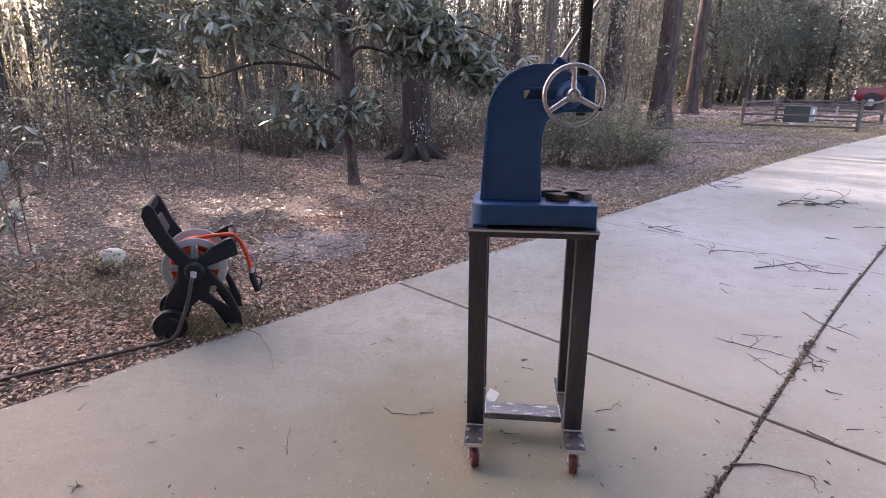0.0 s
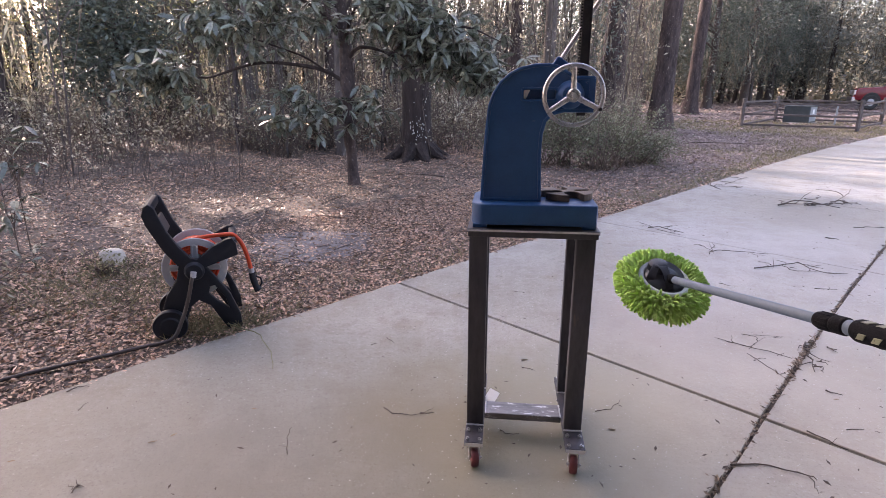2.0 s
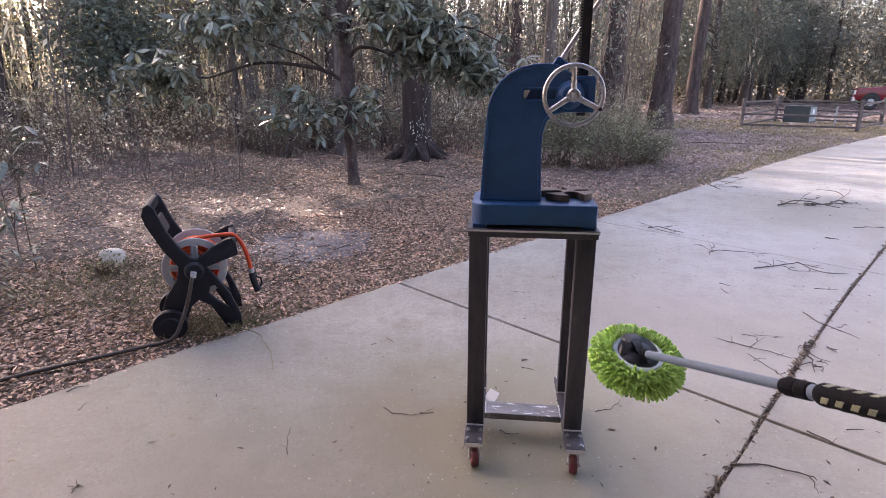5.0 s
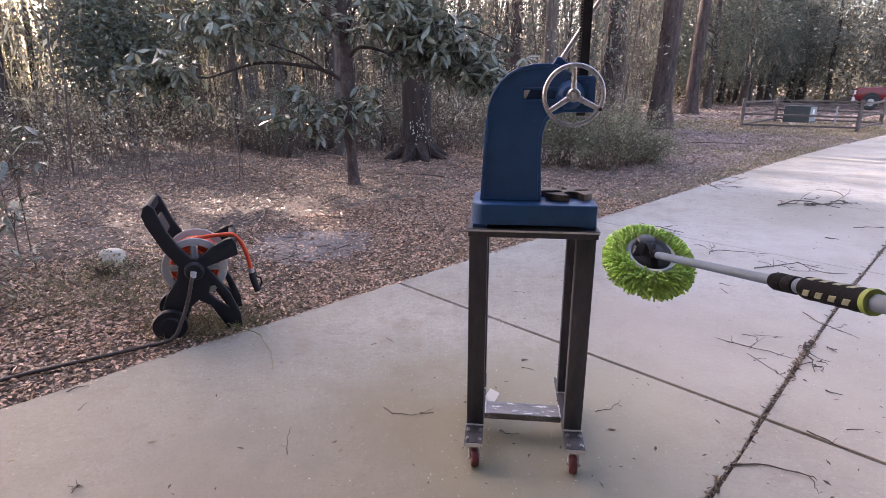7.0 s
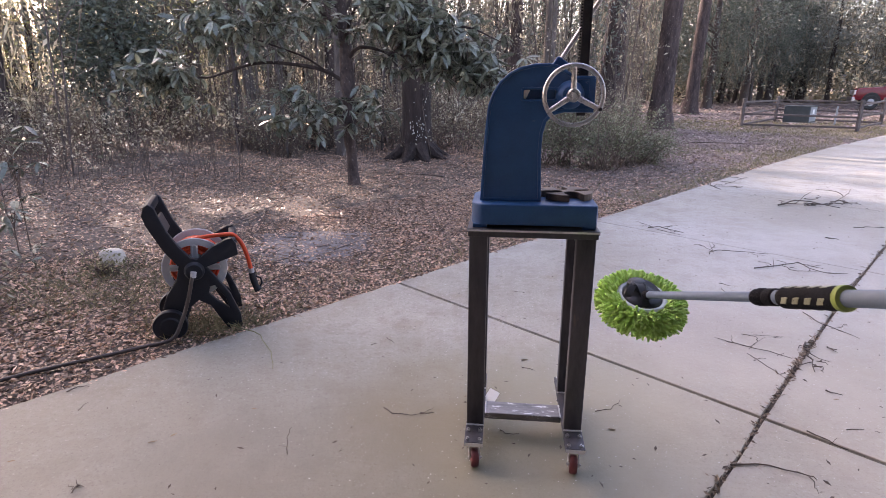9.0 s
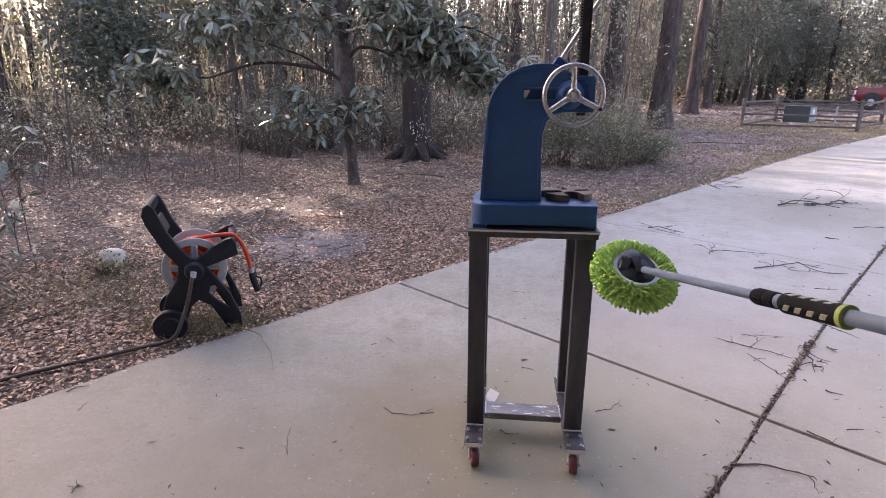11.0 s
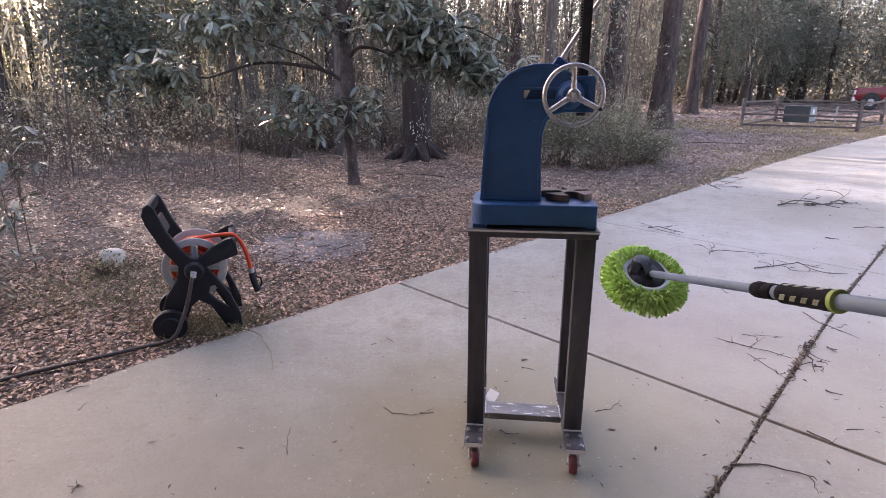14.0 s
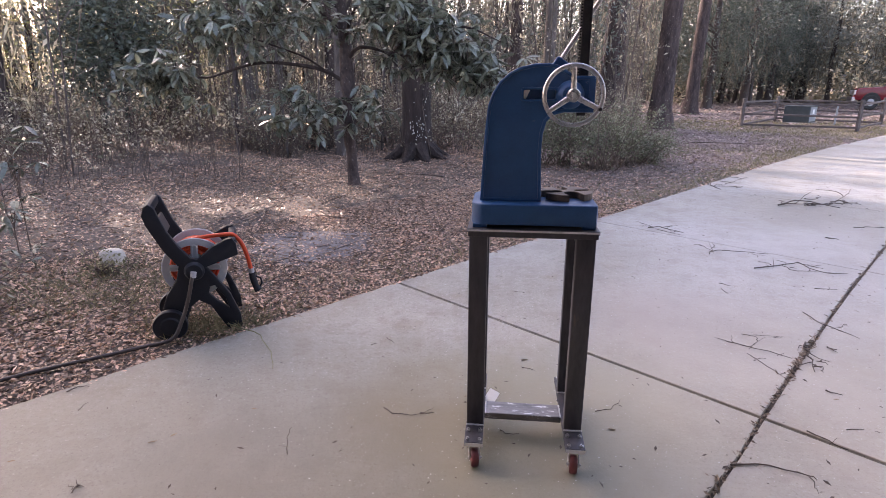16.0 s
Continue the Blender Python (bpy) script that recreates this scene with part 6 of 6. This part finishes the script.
def build_litter():
    # fallen leaves, thickest near the driveway
    P = []
    for n, rmax, keep in ((110000, 7.5, 1), (70000, 13, 1), (60000, 26, 1)):
        s, e = rng.uniform(-3 if rmax < 20 else -14, 20 if rmax < 20 else 32, n), rng.uniform(0, 1, n) * rmax
        e = e - 0.03
        lat = LEFT_EDGE + 0.0045 * np.maximum(0, s - 11) ** 2 - e
        x, y = (s + lat) * 0.70711, (s - lat) * 0.70711
        ok = ((y > 1.5) & (np.abs(x) < y * 0.86 + 0.6)) if rmax < 20 else (y > -2)
        # a bare sandy spot, thin grass at the far verge
        bare = ((x + 1.3) / 0.8) ** 2 + ((y - 5.3) / 0.95) ** 2 < rng.uniform(0.5, 1.6, n)
        ok &= ~(bare & (rng.random(n) < 0.72)) & ~((e < 0.5) & (rng.random(n) < 0.35))
        P.append(np.column_stack([x, y])[ok])
    q = rng.uniform(0, 1, (110000, 2)) * (9.5, 2.6) + (-2.5, -0.02)
    P.append(np.array([drive(a, LEFT_EDGE - b)[:2] for a, b in q]))
    P[-1] = P[-1][~((((P[-1][:, 0] + 1.3) / 0.85) ** 2 + ((P[-1][:, 1] - 5.3) / 0.95) ** 2 < rng.uniform(0.2, 1.2, len(P[-1]))) & (rng.random(len(P[-1])) < 0.74))]
    P = np.concatenate(P)
    n = len(P)
    z = np.array([ground_z(a, b) for a, b in P]) + rng.uniform(0.0, 0.02, n)
    dist = np.hypot(P[:, 0], P[:, 1])
    a = rng.uniform(0, 6.28, n)
    d = unit(np.column_stack([np.cos(a), np.sin(a), rng.normal(size=n) * 0.25]))
    nr = unit(rng.normal(size=(n, 3)) * 0.65 + (0, 0, 1))
    nr = unit(nr - d * np.sum(nr * d, axis=1, keepdims=True))
    ln = rng.uniform(0.013, 0.044, n) * np.minimum(0.58 + dist * 0.105, 0.85 + dist * 0.05)
    v, f = leaf_quads(np.column_stack([P, z]), d, nr, ln, ln * rng.uniform(0.3, 0.55, n))
    # the leaves along the far verge are older and greyer
    old = (P[:, 0] > 1.0) & (P[:, 1] + rng.normal(size=n) * 1.2 > 9.5)
    for pick, m, label in ((~old, LITTER, "dry brown and tan fallen leaves covering the earth"), (old, FADED_LITTER, "faded grey-brown fallen leaves along the far verge")):
        vv = v.reshape(n, -1, 3)[pick].reshape(-1, 3)
        k = np.arange(pick.sum())[:, None] * 4
        ff = np.concatenate([k + np.array([[0, 1, 2]]), k + np.array([[0, 2, 3]])])
        tagged(raw("fallen_leaves", vv, ff, m), label, "leaves", kind="stuff")
    V = [(-1.32, 5.3, ground_z(-1.32, 5.3) + 0.008)]
    for k in range(48):
        a = 2 * math.pi * k / 48
        r = 1 + 0.35 * noise.noise((math.cos(a) * 1.6, math.sin(a) * 1.6, 7))
        for q in (0.5, 1.0):
            x, y = -1.32 + 0.9 * q * r * math.cos(a), 5.3 + 1.0 * q * r * math.sin(a)
            V.append((x, y, ground_z(x, y) + (0.007 if q < 1 else -0.02)))
    F = []
    for k in range(48):
        i0, i1 = 1 + 2 * k, 1 + 2 * ((k + 1) % 48)
        F += [(0, i0, i1), (i0, i0 + 1, i1 + 1), (i0, i1 + 1, i1)]
    tagged(raw("sand_patch", V, F, SAND), "bare pale sandy patch in the leaf litter", "ground", kind="structure")
    # older leaves over the yard past the verge
    n = 24000
    p = rng.uniform(0, 1, (n, 2)) * (34, 30) + (3, 20)
    p = p[np.array([edge_distance(a, b) > 0.3 for a, b in p])]
    n, a = len(p), rng.uniform(0, 6.28, len(p))
    d = unit(np.column_stack([np.cos(a), np.sin(a), rng.normal(size=n) * 0.2]))
    nr = rng.normal(size=(n, 3)) * 0.5 + (0, 0, 1)
    nr = unit(nr - d * np.sum(nr * d, axis=1, keepdims=True))
    ln = rng.uniform(0.08, 0.2, n)
    v, f = leaf_quads(np.column_stack([p, [ground_z(a, b) + 0.02 for a, b in p]]), d, nr, ln, ln * 0.5)
    tagged(raw("yard_leaves", v, f, FADED_LITTER), "faded fallen leaves over the yard", "leaves", kind="stuff")
    # thin grass by the reel and along the edge
    n = 9000
    c = np.concatenate([rng.normal(size=(n // 3, 2)) * (0.55, 0.4) + (-2.5, 4.0), rng.normal(size=(n // 6, 2)) * (0.22, 0.12) + (-1.45, 3.3), np.array([drive(q, LEFT_EDGE - abs(w))[:2] for q, w in zip(rng.uniform(1.5, 16, n // 3), rng.normal(size=n // 3) * 0.35)]), rng.normal(size=(n // 6, 2)) * (1.6, 0.8) + (6.6, 12.9), rng.uniform(0, 1, (n * 2, 2)) * (10, 12) + (8.5, 13)])
    m = np.array([edge_distance(a, b) > 0.01 for a, b in c])
    c = c[m]
    base = np.column_stack([c, [ground_z(a, b) for a, b in c]])
    d = unit(rng.normal(size=(len(c), 3)) * (0.7, 0.7, 0.2) + (0, 0, 0.7))
    nr = unit(np.cross(d, rng.normal(size=d.shape)))
    ln = rng.uniform(0.03, 0.12, len(c))
    v, f = leaf_quads(base, d, nr, ln, 0.003 + 0.0011 * np.hypot(c[:, 0], c[:, 1]) * 0.6)
    tagged(raw("thin_grass", v, f, GRASS), "thin dry grass blades at the edge of the concrete", "grass", kind="stuff")
    n = 6000
    az, dd = np.radians(rng.uniform(-45, 25, n)), rng.uniform(4, 24, n)
    p = np.column_stack([dd * np.sin(az), dd * np.cos(az)])
    ok = np.array([edge_distance(a, b) > 0.4 for a, b in p])
    p = p[ok]
    a3 = np.column_stack([p, [ground_z(a, b) + 0.012 for a, b in p]])
    b3 = a3 + np.column_stack([rng.normal(size=(len(p), 2)) * 0.16, np.abs(rng.normal(size=len(p))) * 0.05])
    tagged(strands("ground_twigs", a3, b3, rng.uniform(0.002, 0.006, len(p)), TWIG), "thin dead twigs among the fallen leaves", "twigs", kind="stuff")


def build_rock():
    bm = bmesh.new()
    bmesh.ops.create_icosphere(bm, subdivisions=3, radius=0.11)
    for v in bm.verts:
        v.co *= 1 + 0.25 * noise.noise(v.co * 9)
        v.co = Vector((v.co.x * 1.0, v.co.y * 0.8, min(0.125 + v.co.z * 0.08, max(-0.02, v.co.z * 1.0 + 0.06))))
    ob = part("rock", bm, STONE, smooth=True)
    ob.matrix_world = pose(-2.90, 4.64, ground_z(-2.90, 4.64))
    tagged(ob, "pale grey rock behind a small weed", "rock")
    shrub(-2.80, 4.40, 0.13, 0.2, GRASS, 420, 0.035, "small green weed beside the rock", 18, "weed", "weeds")
    shrub(-3.5, 3.8, 0.2, 0.4, LEAF_DULL, 160, 0.05, "small green weed among fallen leaves", 14, "weed", "weeds")


build_debris()
build_rock()
build_litter()


def motions():
    rows = [
        (0.0, 0.70, 1.05, -0.05, 45, -62), (0.8, 0.68, 1.12, 0.05, 42, -66),
        (1.0, 0.618, 1.194, 0.253, 36.7, -72.8), (1.1, 0.606, 1.302, 0.617, 21.7, -78.3), (1.2, 0.600, 1.351, 0.781, 15.6, -80.1), (1.3, 0.586, 1.383, 0.887, 12.0, -80.0),
        (1.5, 0.579, 1.391, 0.916, 13.1, -80.6), (2.0, 0.620, 1.434, 0.990, 11.0, -82.2), (2.5, 0.533, 1.383, 0.853, 17.4, -77.3), (3.0, 0.624, 1.412, 0.914, 15.0, -83.1),
        (3.2, 0.639, 1.411, 0.913, 15.4, -84.2), (3.3, 0.596, 1.405, 0.890, 15.4, -83.0), (3.4, 0.553, 1.369, 0.824, 19.3, -81.6), (3.5, 0.515, 1.332, 0.715, 24.7, -79.7),
        (3.6, 0.483, 1.309, 0.639, 26.6, -77.7), (3.7, 0.484, 1.300, 0.596, 27.4, -77.0), (3.8, 0.488, 1.295, 0.590, 27.4, -76.6), (4.0, 0.516, 1.316, 0.661, 25.4, -77.6), (4.2, 0.532, 1.323, 0.686, 25.0, -79.3),
        (6.3, 0.560, 1.476, 0.990, 11.1, -80.4), (6.5, 0.568, 1.473, 0.981, 11.4, -79.9), (7.0, 0.592, 1.491, 1.042, 11.4, -85.8), (7.5, 0.584, 1.471, 1.007, 12.4, -84.4),
        (8.0, 0.578, 1.417, 0.861, 16.4, -82.1), (8.5, 0.592, 1.440, 0.868, 19.2, -82.9), (9.0, 0.576, 1.477, 0.925, 20.8, -86.6), (9.2, 0.552, 1.472, 0.838, 22.8, -85.0),
        (11.3, 0.591, 1.581, 0.993, 11.7, -83.7), (11.5, 0.619, 1.602, 0.994, 12.1, -84.1), (12.0, 0.625, 1.575, 1.008, 11.7, -85.2), (12.5, 0.630, 1.538, 0.990, 13.1, -86.5),
        (13.0, 0.632, 1.545, 0.977, 13.2, -86.3), (13.5, 0.618, 1.568, 1.019, 11.3, -85.4), (14.0, 0.615, 1.571, 0.958, 15.3, -86.1), (14.5, 0.595, 1.617, 1.009, 11.4, -84.7),
        (14.7, 0.562, 1.609, 0.805, 22.6, -82.4), (14.8, 0.510, 1.597, 0.692, 25.7, -78.4), (14.9, 0.511, 1.577, 0.627, 26.8, -77.7), (15.0, 0.492, 1.578, 0.632, 25.8, -76.9),
        (15.1, 0.569, 1.603, 0.714, 23.8, -84.0), (15.2, 0.595, 1.634, 0.891, 14.4, -86.5), (15.3, 0.600, 1.643, 0.990, 10.1, -86.8), (15.4, 0.582, 1.637, 1.044, 8.0, -86.0),
        (15.5, 0.564, 1.608, 0.945, 14.3, -81.9), (15.6, 0.606, 1.536, 0.772, 24.1, -84.7), (15.7, 0.592, 1.471, 0.622, 28.9, -81.2), (15.8, 0.598, 1.404, 0.525, 28.5, -80.1),
        (15.9, 0.630, 1.349, 0.353, 38.0, -74.0), (16.0, 0.663, 1.274, 0.170, 42.0, -70.0),
    ]
    # joint of the mop's head, rise and heading of its pole
    walk(MOP, [(t, pose(x, y, z, 0, -rise, heading)) for t, x, y, z, rise, heading in rows])
    # swing of the head on its knuckle
    swing = [(0.0, 0, 36), (1.0, 0, 36), (4.2, 0, 36), (6.3, 0.003, 41), (8.0, 0.007, 42), (9.2, 0.002, 40), (11.3, 0.003, 42), (13.0, 0.006, 43), (14.2, 0.005, 44), (14.6, 0.009, 49), (15.1, 0.005, 48), (15.5, 0.003, 43), (16.0, 0.003, 42)]
    walk(MOP_HEAD, [(t, pose(-0.024, side, -0.004, 0, lean, 0)) for t, side, lean in swing])


motions()
